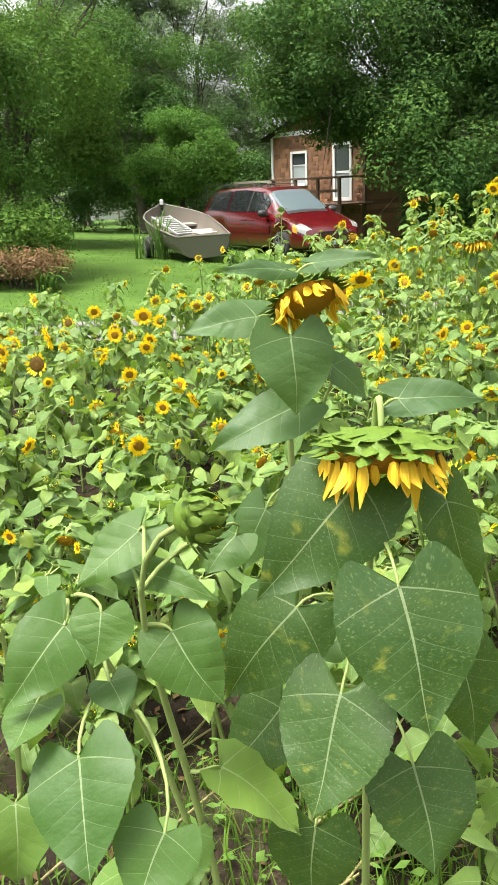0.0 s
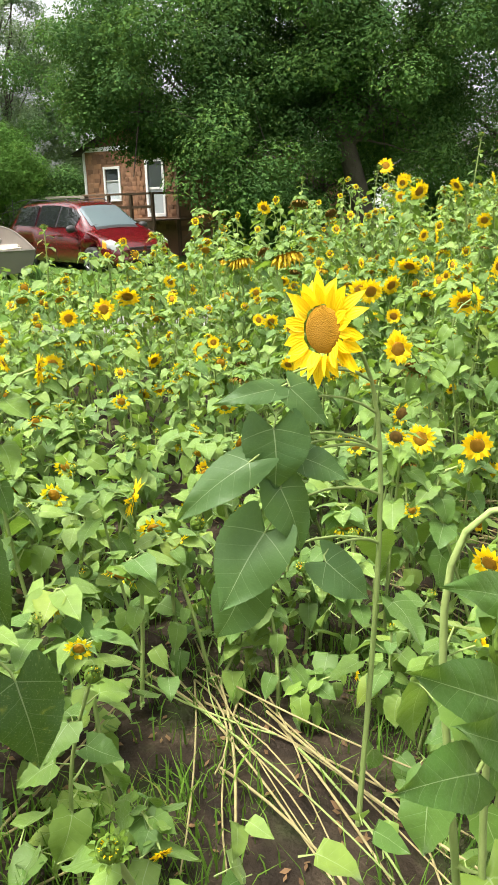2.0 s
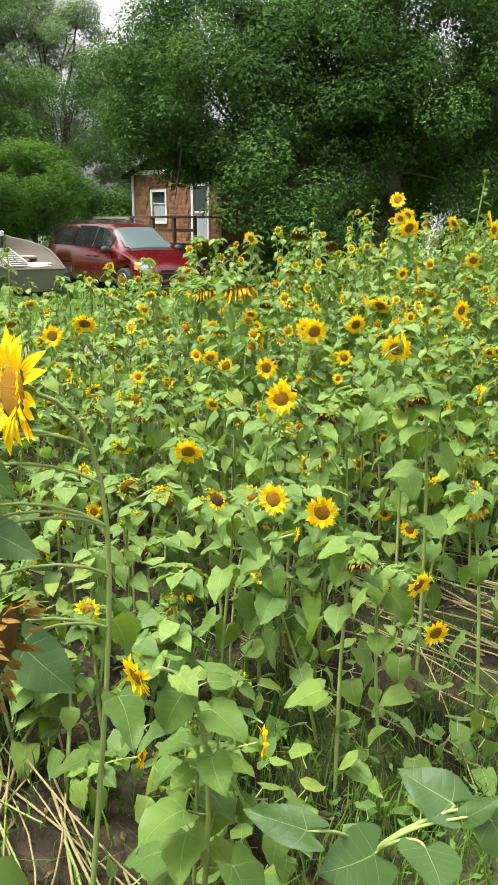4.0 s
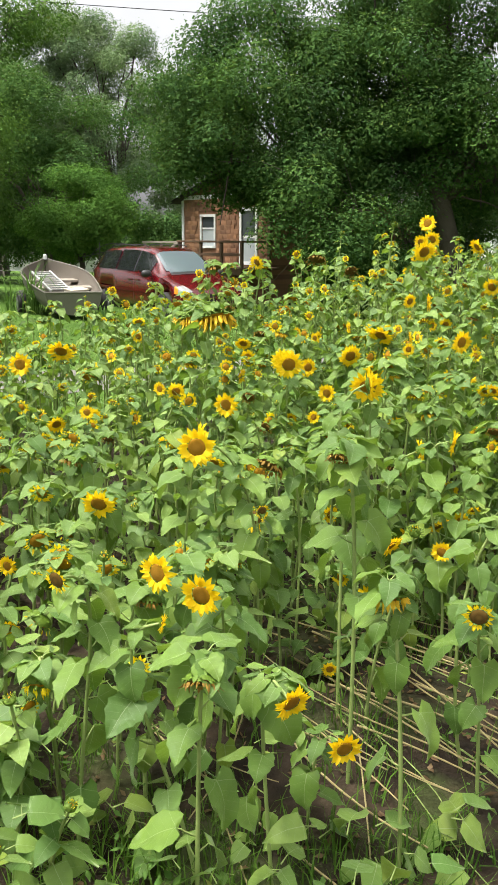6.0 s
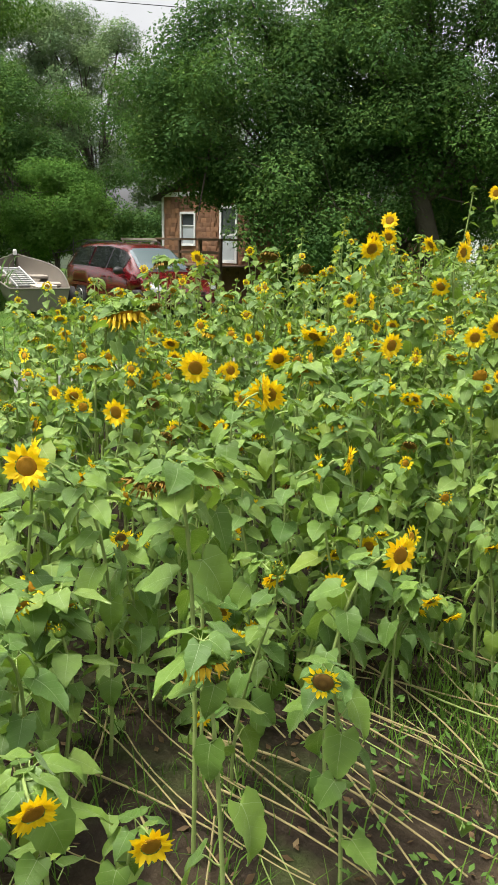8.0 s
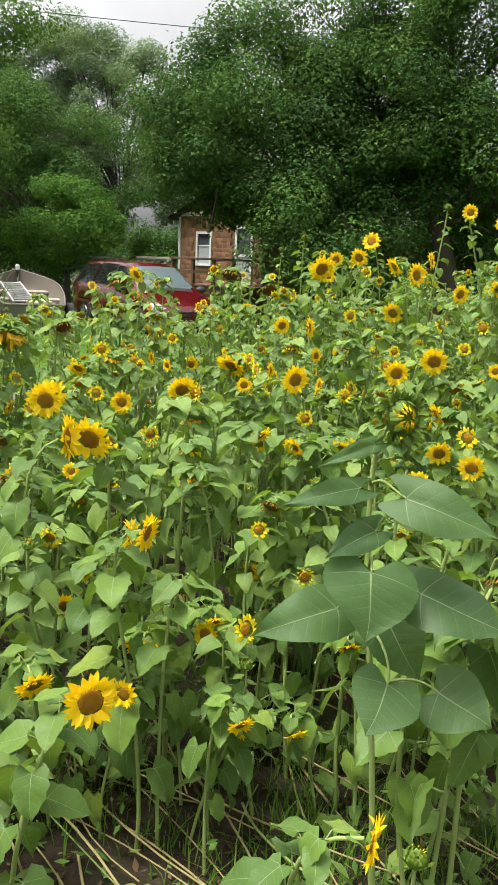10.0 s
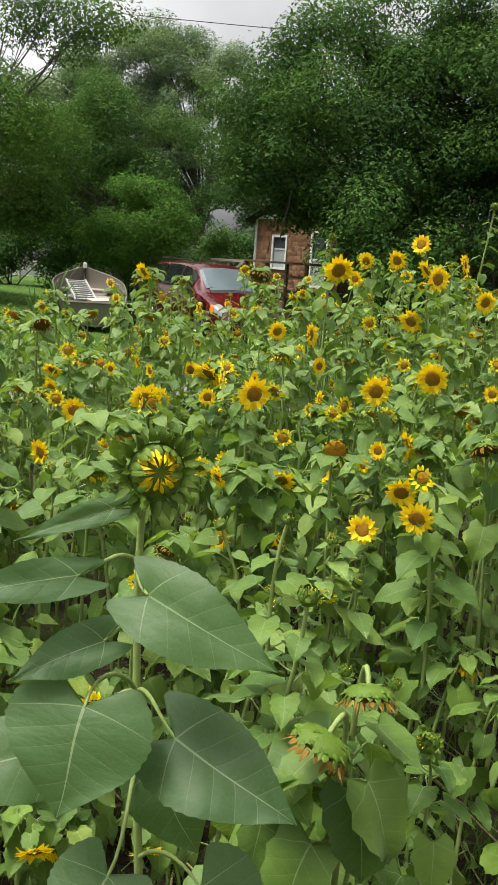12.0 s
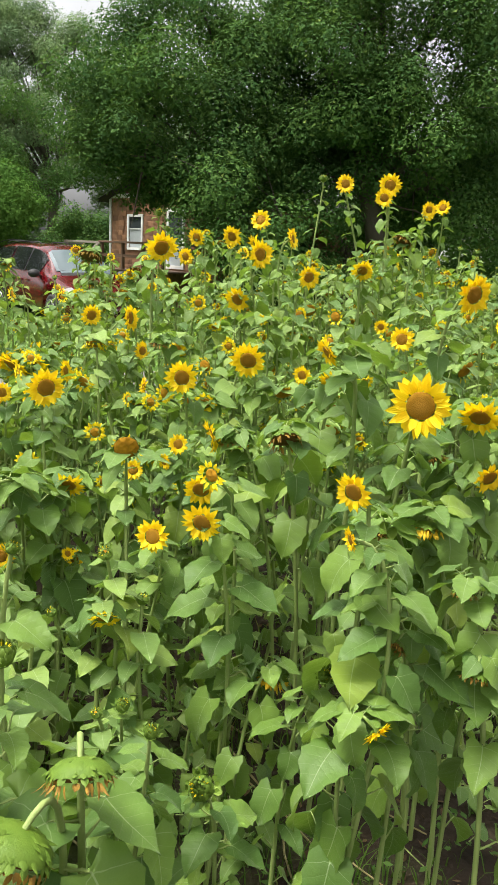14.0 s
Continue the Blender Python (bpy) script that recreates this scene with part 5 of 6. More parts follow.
# ---- aluminium boat on its trailer ----
bow, stern = np.array(site(-2.12, 24.5)), np.array(site(-0.68, 20.86))
bl = float(np.hypot(*(bow - stern)))
b_ang = math.degrees(math.atan2(bow[1] - stern[1], bow[0] - stern[0]))
gb = float(ground_z(-1.4, 20.2))
boat = thing("boat", pose(stern[0], stern[1], gb + 0.06, 0, -6.0, b_ang), "weathered open aluminium fishing boat with a ladder inside", "boat")
bt = np.linspace(0, 1, 16)
bw = 0.60 + 0.20 * np.sin(np.pi * np.clip(bt * 0.9, 0, 1)) - 0.72 * np.clip((bt - 0.55) / 0.45, 0, 1) ** 2.2
bw = np.maximum(bw, 0.05)
gun = 0.50 + 0.22 * bt ** 2
keel = 0.02 + 0.30 * np.clip((bt - 0.6) / 0.4, 0, 1) ** 2


def hull_rows(inset, lift):
    rows = []
    for t_, w_, g_, k_ in zip(bt, bw, gun, keel):
        w_ = max(w_ - inset, 0.015)
        k_ = k_ + lift
        half = [(0, k_), (w_ * 0.55, k_ + 0.03), (w_ * 0.82, k_ + 0.12), (w_ * 0.94, (k_ + g_) / 2 + 0.03), (w_, g_)]
        rows.append([(t_ * bl, -y, z) for y, z in half[:0:-1]] + [(t_ * bl, y, z) for y, z in half])
    return np.array(rows)


outer, inner = hull_rows(0, 0), hull_rows(0.025, 0.03)
part("hull", merge([grid(outer), geo(outer[0], [(0, k, k + 1) for k in range(1, 8)])]), ALU, boat, smooth=True)
part("lining", merge([grid(inner), moved(geo(outer[0], [(0, k, k + 1) for k in range(1, 8)]), Matrix.Translation((0.02, 0, 0.0)))]), ALU_IN, boat, smooth=True)
for s in both:
    part("gunwale", tube([(t_ * bl, s * w_, g_ + 0.01) for t_, w_, g_ in zip(bt, bw, gun)], 0.022, 6), ALU, boat, "bright aluminium gunwale", smooth=True)
part("transom_cap", tube([(0, -bw[0], gun[0] + 0.01), (0, 0, gun[0] + 0.015), (0, bw[0], gun[0] + 0.01)], 0.024, 6), ALU, boat)
for t_ in (0.16, 0.45, 0.74):
    w_ = float(np.interp(t_, bt, bw)) * 0.93
    part("bench", box(t_ * bl - 0.14, -w_, 0.30, t_ * bl + 0.14, w_, 0.36, 0.01), DECK_PALE, boat, "pale wooden bench")
part("bow_fitting", merge([tube([(bl - 0.02, 0, gun[-1]), (bl - 0.02, 0, gun[-1] + 0.10)], 0.05, 10), moved(dome(0.05, 0.03, 3, 10), Matrix.Translation((bl - 0.02, 0, gun[-1] + 0.10)))]), WHITE, boat, "small white bow fitting")
ladder = thing("ladder", boat.matrix_basis @ pose(0.95, 0.12, 0.38, 0, -4, 4), "pale grey metal ladder lying across the boat's benches", "ladder")
for s in both:
    part("rail", box(0, s * 0.22 - 0.02, 0, 2.0, s * 0.22 + 0.02, 0.05, 0.006), LADDER, ladder)
for k in range(10):
    part("rung", box(0.08 + k * 0.2, -0.20, 0.01, 0.125 + k * 0.2, 0.20, 0.04, 0.005), LADDER, ladder)
crate = thing("crate", boat.matrix_basis @ pose(0.35, -0.12, 0.36, 0, 0, 20), "pale tan box lying in the boat", "box")
part("box", merge([box(-0.16, -0.22, 0, 0.16, 0.22, 0.15, 0.012)]), CREAM, crate)
part("lid", box(-0.17, -0.23, 0.152, 0.17, 0.23, 0.175, 0.006), CREAM, crate)
trailer = thing("boat_trailer", pose(stern[0], stern[1], gb, 0, 0, b_ang), "old boat trailer with black wheels in tall grass", "trailer")
for s in both:
    part("beam", box(0.25, s * 0.42 - 0.03, 0.24, 3.6, s * 0.42 + 0.03, 0.30, 0.006), STEEL, trailer)
    wl_ = part("wheel", moved(tube([(0, 0, -0.09), (0, 0, -0.07), (0, 0, 0.07), (0, 0, 0.09)], [0.23, 0.27, 0.27, 0.23], 24), Matrix.Translation((1.5, s * 0.92, 0.27)) @ Matrix.Rotation(math.pi / 2, 4, "X")), RUBBER, trailer, smooth=True)
    part("rim", moved(dome(0.15, 0.03, 3, 16), Matrix.Translation((1.5, s * 1.0, 0.27)) @ Matrix.Rotation(-s * math.pi / 2, 4, "X")), STEEL, wl_)
part("axle", box(1.46, -0.9, 0.22, 1.54, 0.9, 0.28, 0.006), STEEL, trailer)
part("tongue", box(3.4, -0.04, 0.24, 4.8, 0.04, 0.31, 0.006), STEEL, trailer)


# ---- sunflowers that stand out ----
sunflower("bloom", -0.870, 4.442, 1.084, 0.095)
sunflower("bloom", -0.933, 4.853, 1.099, 0.088)
sunflower("bloom", -1.058, 5.529, 1.111, 0.116)
sunflower("nod", -0.636, 4.203, 1.069, 0.082)
sunflower("bloom", -0.824, 5.221, 1.096, 0.094)
sunflower("ripe", -0.562, 4.947, 1.079, 0.134)
sunflower("bloom", -0.679, 5.597, 1.090, 0.135)
sunflower("side", -0.258, 3.748, 1.036, 0.070)
sunflower("bloom", -0.106, 3.055, 1.004, 0.042)
sunflower("bloom", -0.419, 4.621, 1.060, 0.048)
sunflower("ripe", -0.687, 6.101, 1.094, 0.097)
sunflower("spent", -0.301, 4.578, 1.053, 0.062)
sunflower("side", -0.238, 4.313, 1.048, 0.043)
sunflower("bloom", 0.093, 2.995, 0.993, 0.033)
sunflower("bloom", -0.605, 6.495, 1.101, 0.095)
sunflower("side", 0.040, 3.568, 1.018, 0.045)
sunflower("side", -0.273, 5.160, 1.064, 0.102)
sunflower("bloom", 0.014, 4.005, 1.022, 0.040)
sunflower("side", 0.068, 3.825, 1.018, 0.058)
sunflower("bloom", -0.318, 5.724, 1.071, 0.089)
sunflower("bloom", 0.131, 3.782, 1.014, 0.081)
sunflower("bloom", -0.075, 4.800, 1.042, 0.077)
left_head = sunflower("bud", 0.531, 2.030, 1.490, 0.100, 78, leaves=3, big=1.2, low=0.1, top=0.4, tilt=12)
sunflower("ripe", 0.096, 4.082, 1.027, 0.040)
sunflower("bloom", -0.083, 5.399, 1.055, 0.082)
sunflower("bloom", 0.159, 4.244, 1.025, 0.061)
sunflower("side", 0.266, 3.808, 1.007, 0.041)
sunflower("spent", 0.114, 4.518, 1.029, 0.045)
sunflower("bloom", -0.092, 5.613, 1.057, 0.086)
sunflower("bloom", -0.253, 6.400, 1.072, 0.124)
back_head = sunflower("droop", 0.686, 2.390, 1.710, 0.135, 28, loose=21, leaves=0, big=1.3, tilt=-52)
sunflower("bloom", 0.186, 4.603, 1.026, 0.072)
big_head = sunflower("droop", 0.771, 2.113, 1.549, 0.189, 0, loose=21, leaves=0, big=1.4, tilt=-80)
sunflower("bloom", -0.118, 6.220, 1.063, 0.090)
sunflower("nod", 0.124, 5.091, 1.042, 0.093)
sunflower("nod", 0.276, 4.381, 1.019, 0.082)
sunflower("nod", -0.135, 6.947, 1.078, 0.101)
sunflower("bloom", 0.367, 4.842, 1.017, 0.049)
sunflower("bloom", -0.063, 7.041, 1.074, 0.120)
sunflower("side", 0.046, 7.135, 1.069, 0.096)
near_bud = sunflower("bud", 1.476, 1.703, 1.434, 0.126, leaves=3, low=0.1, top=0.3, tilt=28)
sunflower("spent", 1.595, 1.907, 1.499, 0.135, 74, leaves=9, big=1.15, top=0.6, tilt=-16)
tall_bloom = sunflower("bloom", 1.506, 2.587, 1.621, 0.200, -58, loose=15, leaves=4, base=(1.58, 2.56), low=0.1, top=0.4)
tall_bud = sunflower("half", 3.672, 3.941, 1.597, 0.090, 25, leaves=0, tilt=12, base=(3.71, 3.96))
sunflower("spent", 3.910, 4.091, 1.158, 0.114, leaves=9, big=1.25, top=0.55, tilt=-60)
sunflower("spent", 3.976, 4.153, 1.212, 0.096, leaves=9, big=1.25, top=0.55, tilt=-64)
sunflower("bud", 4.137, 4.489, 0.932, 0.066, big=1.1)
sunflower("bud", 1.042, 1.726, 1.263, 0.041, leaves=7, big=1.3)
sunflower("bud", 0.123, 2.263, 1.323, 0.056, leaves=9, big=1.2)
sunflower("bud", 1.003, 2.357, 1.054, 0.045, leaves=9, big=1.2)
sunflower("bud", 3.698, 3.643, 0.913, 0.056, leaves=9, big=1.1)
low_bud = sunflower("bud", 0.354, 2.018, 1.391, 0.038, leaves=3, low=0.1, top=0.4)
right_bud = sunflower("bud", 2.058, 2.118, 1.002, 0.026, leaves=0, base=(2.40, 2.09))
sunflower("bloom", 1.07, 6.33, 1.19, 0.136)
sunflower("bloom", 0.85, 6.08, 1.18, 0.110)
sunflower("bloom", 1.63, 7.75, 1.20, 0.112)
sunflower("nod", 1.24, 6.71, 1.22, 0.164)
sunflower("side", 0.90, 3.13, 1.47, 0.080)
sunflower("bloom", 1.35, 5.94, 0.91, 0.103)
sunflower("bloom", 1.60, 5.68, 1.01, 0.086)
sunflower("bloom", 2.04, 5.66, 1.15, 0.092)
sunflower("nod", 2.05, 5.23, 0.99, 0.113)
sunflower("side", 2.39, 6.15, 1.15, 0.095)
sunflower("bloom", 1.14, 4.42, 0.68, 0.079)
sunflower("side", 1.11, 3.25, 1.05, 0.114)
sunflower("bud", 1.32, 3.47, 0.85, 0.072)
sunflower("nod", 1.56, 4.01, 0.65, 0.088)
sunflower("side", 1.69, 2.92, 0.59, 0.055)
sunflower("spent", 1.09, 3.88, 0.56, 0.064)
sunflower("nod", 1.10, 2.29, 0.69, 0.043)
sunflower("spent", 2.21, 10.04, 1.66, 0.240)
sunflower("droop", 2.09, 6.90, 1.42, 0.189)
sunflower("bloom", 3.89, 7.99, 1.85, 0.179)
sunflower("bloom", 3.08, 6.45, 1.23, 0.138)
sunflower("bloom", 2.30, 5.16, 1.18, 0.111)
sunflower("side", 2.21, 4.04, 1.29, 0.106)
sunflower("bloom", 2.85, 5.77, 1.12, 0.097)
sunflower("nod", 3.13, 5.93, 1.22, 0.113)
sunflower("ripe", 2.40, 4.44, 0.88, 0.105)
sunflower("bloom", 2.78, 4.16, 0.67, 0.078)
sunflower("nod", 0.97, 3.72, 0.53, 0.086)
sunflower("nod", 2.90, 4.28, 0.83, 0.094)
sunflower("bloom", 2.79, 5.08, 0.67, 0.080)
sunflower("nod", 2.25, 4.64, 1.05, 0.079)
sunflower("bloom", 2.02, 5.13, 1.00, 0.083)
sunflower("bloom", 1.86, 4.26, 1.01, 0.093)
sunflower("nod", 3.32, 6.72, 1.33, 0.160)
sunflower("bloom", 4.36, 9.56, 1.96, 0.156)
sunflower("bloom", 3.03, 7.88, 1.18, 0.109)
sunflower("nod", 2.43, 7.07, 1.23, 0.111)
sunflower("ripe", 1.91, 3.23, 1.17, 0.070)
sunflower("bloom", 2.11, 3.52, 1.06, 0.101)
sunflower("bloom", 2.23, 3.34, 1.08, 0.099)
sunflower("bloom", 2.58, 8.42, 1.75, 0.132)
sunflower("bloom", 2.62, 5.55, 1.31, 0.139)
sunflower("side", 2.88, 4.74, 1.35, 0.127)
sunflower("bloom", 1.72, 2.26, 1.24, 0.064)
sunflower("bud", 1.82, 2.41, 1.03, 0.044)
sunflower("spent", 2.24, 2.92, 1.10, 0.083)
sunflower("bloom", 2.61, 5.72, 1.30, 0.132)
sunflower("bloom", 2.91, 4.92, 1.31, 0.144)
sunflower("bloom", 2.20, 3.99, 1.28, 0.115)
sunflower("bloom", 2.77, 6.45, 1.14, 0.100)
sunflower("bloom", 3.09, 6.70, 1.20, 0.105)
sunflower("side", 3.43, 6.45, 1.24, 0.087)
sunflower("nod", 3.35, 6.98, 1.31, 0.179)
sunflower("bloom", 3.61, 5.92, 1.38, 0.121)
sunflower("bloom", 3.77, 7.31, 1.50, 0.130)
sunflower("bloom", 3.60, 7.15, 1.52, 0.098)
sunflower("bloom", 1.86, 4.15, 1.04, 0.110)
sunflower("droop", 2.68, 3.31, 1.09, 0.096)
sunflower("bloom", 3.15, 3.69, 1.15, 0.090)
sunflower("nod", 3.40, 4.36, 0.69, 0.082)
sunflower("nod", 3.09, 4.79, 0.68, 0.094)
sunflower("side", 3.08, 4.65, 1.09, 0.103)
sunflower("bloom", 2.88, 4.96, 0.84, 0.062)
sunflower("spent", 2.59, 3.58, 1.36, 0.078)
sunflower("side", 2.31, 6.11, 1.17, 0.078)
sunflower("bloom", 1.96, 5.62, 1.17, 0.070)
sunflower("bloom", 2.66, 5.76, 0.98, 0.073)
sunflower("nod", 3.45, 5.24, 1.27, 0.086)
sunflower("bloom", 3.58, 5.26, 1.23, 0.066)
sunflower("bloom", 4.32, 7.57, 1.60, 0.134)
sunflower("side", 2.14, 3.27, 1.04, 0.047)
sunflower("bloom", 2.67, 4.14, 0.41, 0.057)
sunflower("ripe", 2.42, 4.21, 0.99, 0.058)
sunflower("bud", 2.87, 3.84, 1.05, 0.056)
sunflower("spent", 2.99, 4.71, 1.00, 0.085)
sunflower("spent", 3.49, 4.96, 1.10, 0.070)
sunflower("spent", 2.57, 7.26, 1.27, 0.130)
sunflower("droop", 2.05, 7.00, 1.43, 0.212)
sunflower("bloom", 4.69, 11.06, 2.15, 0.189)
sunflower("side", 2.24, 4.89, 1.02, 0.082)
sunflower("bloom", 2.42, 3.00, 1.00, 0.077)
sunflower("bloom", 2.58, 3.27, 0.70, 0.084)
sunflower("ripe", 2.93, 3.39, 0.99, 0.081)
sunflower("bloom", 3.11, 4.34, 0.78, 0.077)
sunflower("bloom", 1.44, 5.45, 0.90, 0.091)
sunflower("bloom", 3.44, 5.37, 0.70, 0.078)
sunflower("bloom", 3.30, 4.73, 0.76, 0.077)
sunflower("bloom", 2.74, 4.40, 0.65, 0.066)
sunflower("bloom", 2.86, 4.43, 0.56, 0.088)
sunflower("side", 3.59, 3.50, 1.06, 0.076)
sunflower("nod", 3.71, 4.56, 0.82, 0.069)
sunflower("bud", 3.21, 5.34, 1.07, 0.075)
sunflower("bloom", 4.06, 5.98, 1.42, 0.109)
sunflower("bloom", 4.13, 5.40, 1.20, 0.096)
sunflower("bloom", 4.13, 4.98, 1.25, 0.087)
sunflower("side", 3.15, 4.44, 1.18, 0.099)
sunflower("bloom", 4.01, 5.18, 1.14, 0.082)
sunflower("droop", 3.22, 5.07, 1.15, 0.077)
sunflower("nod", 3.14, 4.53, 0.81, 0.074)
sunflower("bloom", 2.80, 6.30, 1.18, 0.104)
sunflower("bloom", 3.09, 6.51, 1.24, 0.099)
sunflower("bloom", 3.39, 6.23, 1.30, 0.073)
sunflower("nod", 3.37, 6.81, 1.34, 0.156)
sunflower("bloom", 3.83, 7.37, 1.33, 0.091)
sunflower("bloom", 4.31, 6.34, 1.44, 0.133)
sunflower("nod", 3.58, 5.37, 1.21, 0.080)
sunflower("droop", 3.19, 5.69, 1.24, 0.101)
sunflower("bloom", 3.57, 5.42, 0.98, 0.075)
sunflower("bloom", 4.06, 5.59, 1.28, 0.058)
sunflower("bloom", 4.02, 5.61, 1.22, 0.049)
sunflower("bloom", 4.66, 8.13, 1.94, 0.122)
sunflower("bloom", 4.66, 7.30, 1.74, 0.114)
sunflower("bloom", 4.09, 8.91, 1.93, 0.120)
sunflower("spent", 4.35, 5.32, 1.37, 0.098)
sunflower("bloom", 3.89, 6.07, 1.06, 0.070)
sunflower("bloom", 4.19, 5.18, 1.04, 0.038)
sunflower("droop", 4.32, 5.03, 0.84, 0.084)
sunflower("bloom", 4.42, 7.45, 1.84, 0.140)
sunflower("nod", 4.44, 5.28, 1.61, 0.073)
sunflower("bloom", 4.43, 4.79, 1.39, 0.078)
sunflower("side", 4.42, 4.73, 1.31, 0.046)
sunflower("nod", 4.50, 4.88, 1.12, 0.041)
sunflower("spent", 4.53, 4.74, 1.08, 0.059)
sunflower("nod", 4.47, 4.60, 0.97, 0.061)
sunflower("bud", 3.87, 4.21, 1.34, 0.051)
sunflower("bloom", 4.63, 5.06, 1.52, 0.139)
sunflower("droop", 4.66, 5.02, 1.24, 0.098)
sunflower("spent", 4.67, 4.76, 1.19, 0.059)
sunflower("spent", 4.68, 4.67, 1.05, 0.062)
sunflower("bloom", 4.98, 5.78, 1.75, 0.119)
sunflower("bloom", 4.92, 6.38, 1.54, 0.093)
sunflower("bloom", 4.93, 6.80, 1.55, 0.061)
sunflower("bloom", 4.83, 5.10, 1.34, 0.079)
sunflower("nod", 4.79, 5.10, 1.49, 0.100)
sunflower("spent", 4.74, 5.27, 1.34, 0.072)
sunflower("bloom", 6.18, 10.20, 2.29, 0.125)
sunflower("bloom", 6.06, 10.20, 2.27, 0.125)
sunflower("bloom", 5.41, 8.92, 2.34, 0.151)
sunflower("bloom", 5.36, 8.84, 2.25, 0.121)
sunflower("bloom", 5.07, 8.76, 2.32, 0.118)
sunflower("spent", 5.32, 8.07, 1.96, 0.130)
sunflower("nod", 5.00, 7.65, 1.78, 0.119)
sunflower("nod", 4.53, 5.70, 1.47, 0.078)
sunflower("bloom", 4.46, 5.87, 1.46, 0.062)
sunflower("spent", 4.54, 5.02, 1.22, 0.071)
sunflower("side", 4.16, 5.61, 1.31, 0.086)
sunflower("bud", 4.41, 4.84, 0.95, 0.048)
sunflower("bud", 4.05, 4.42, 1.09, 0.035)
sunflower("bloom", 4.02, 8.76, 1.80, 0.112)
sunflower("spent", 4.27, 5.10, 0.77, 0.045)
sunflower("side", 4.18, 5.78, 1.25, 0.085)
sunflower("droop", 4.80, 5.27, 1.15, 0.084)
sunflower("bloom", 6.11, 10.37, 2.25, 0.118)
sunflower("nod", 5.09, 8.07, 1.77, 0.112)
sunflower("bud", 3.82, 4.50, 1.37, 0.034)
sunflower("nod", 3.33, 4.67, 0.83, 0.057)
sunflower("spent", 3.25, 4.42, 1.03, 0.054)
sunflower("bloom", 2.74, 5.44, 1.06, 0.063)
sunflower("nod", 3.41, 4.25, 0.76, 0.065)
sunflower("bloom", 3.77, 5.35, 1.02, 0.036)
sunflower("bud", 3.49, 5.10, 1.07, 0.051)
sunflower("spent", 4.22, 5.61, 1.29, 0.079)
sunflower("spent", 3.94, 6.80, 1.44, 0.101)
sunflower("bud", 3.42, 4.42, 0.83, 0.044)
sunflower("spent", 2.31, 7.22, 1.45, 0.114)
sunflower("droop", 2.01, 7.22, 1.40, 0.144)
sunflower("droop", 2.68, 6.80, 1.33, 0.104)
sunflower("bloom", 2.82, 6.80, 1.30, 0.072)
sunflower("nod", 0.98, 5.87, 0.90, 0.101)
sunflower("bloom", 0.84, 5.10, 0.86, 0.069)
sunflower("bloom", 0.76, 5.61, 0.99, 0.118)
sunflower("bloom", 4.01, 7.65, 1.31, 0.098)
sunflower("side", 3.85, 7.22, 1.17, 0.093)
sunflower("bud", 1.87, 2.72, 0.82, 0.051)
sunflower("spent", 2.46, 4.42, 1.10, 0.140)
sunflower("spent", 2.08, 3.57, 0.96, 0.086)
sunflower("bloom", 2.46, 6.97, 1.15, 0.102)
sunflower("spent", 3.25, 9.78, 1.76, 0.225)
sunflower("spent", 3.60, 9.78, 1.64, 0.159)
sunflower("bloom", 0.54, 5.27, 1.08, 0.095)
sunflower("bloom", 1.34, 5.44, 0.84, 0.076)
sunflower("bloom", 1.46, 4.42, 0.70, 0.075)
sunflower("nod", 1.23, 5.27, 0.86, 0.101)
sunflower("bud", 1.16, 3.57, 0.63, 0.054)
sunflower("nod", 1.16, 5.44, 0.94, 0.093)
sunflower("bloom", 1.64, 5.27, 1.12, 0.067)
sunflower("side", 3.53, 6.80, 1.30, 0.093)
sunflower("spent", 1.76, 5.10, 1.03, 0.068)
sunflower("spent", 1.68, 4.67, 1.05, 0.100)
sunflower("nod", 3.33, 4.93, 0.68, 0.089)
sunflower("droop", 3.63, 5.10, 0.82, 0.092)
sunflower("bloom", 3.75, 5.61, 0.90, 0.063)
sunflower("nod", 3.19, 5.61, 1.00, 0.078)
sunflower("spent", 2.42, 5.61, 1.13, 0.078)
sunflower("bloom", 2.94, 7.14, 1.26, 0.078)
sunflower("bloom", 2.83, 7.31, 1.28, 0.080)
sunflower("bloom", 3.26, 7.65, 1.28, 0.093)
sunflower("spent", 2.50, 5.44, 1.01, 0.086)
sunflower("droop", 2.25, 6.12, 1.50, 0.224)
sunflower("nod", 3.76, 5.44, 1.19, 0.086)
sunflower("bud", 3.55, 5.27, 1.03, 0.083)
sunflower("nod", 3.57, 4.50, 0.58, 0.073)
sunflower("spent", 3.15, 4.76, 0.84, 0.063)
sunflower("nod", 4.48, 8.50, 1.89, 0.145)
sunflower("spent", 2.69, 3.91, 1.28, 0.090)
# tall leafy shoots with closed buds that stand above the crop
sunflower("bud", 3.83, 8.86, 2.08, 0.075, leaves=20, top=0.98)
sunflower("bud", 3.78, 11.70, 2.04, 0.085, leaves=20, top=0.98)
sunflower("bud", 4.96, 9.03, 2.37, 0.080, leaves=20, top=0.98)
sunflower("bud", 0.70, 7.00, 1.70, 0.060, leaves=18, top=0.98)

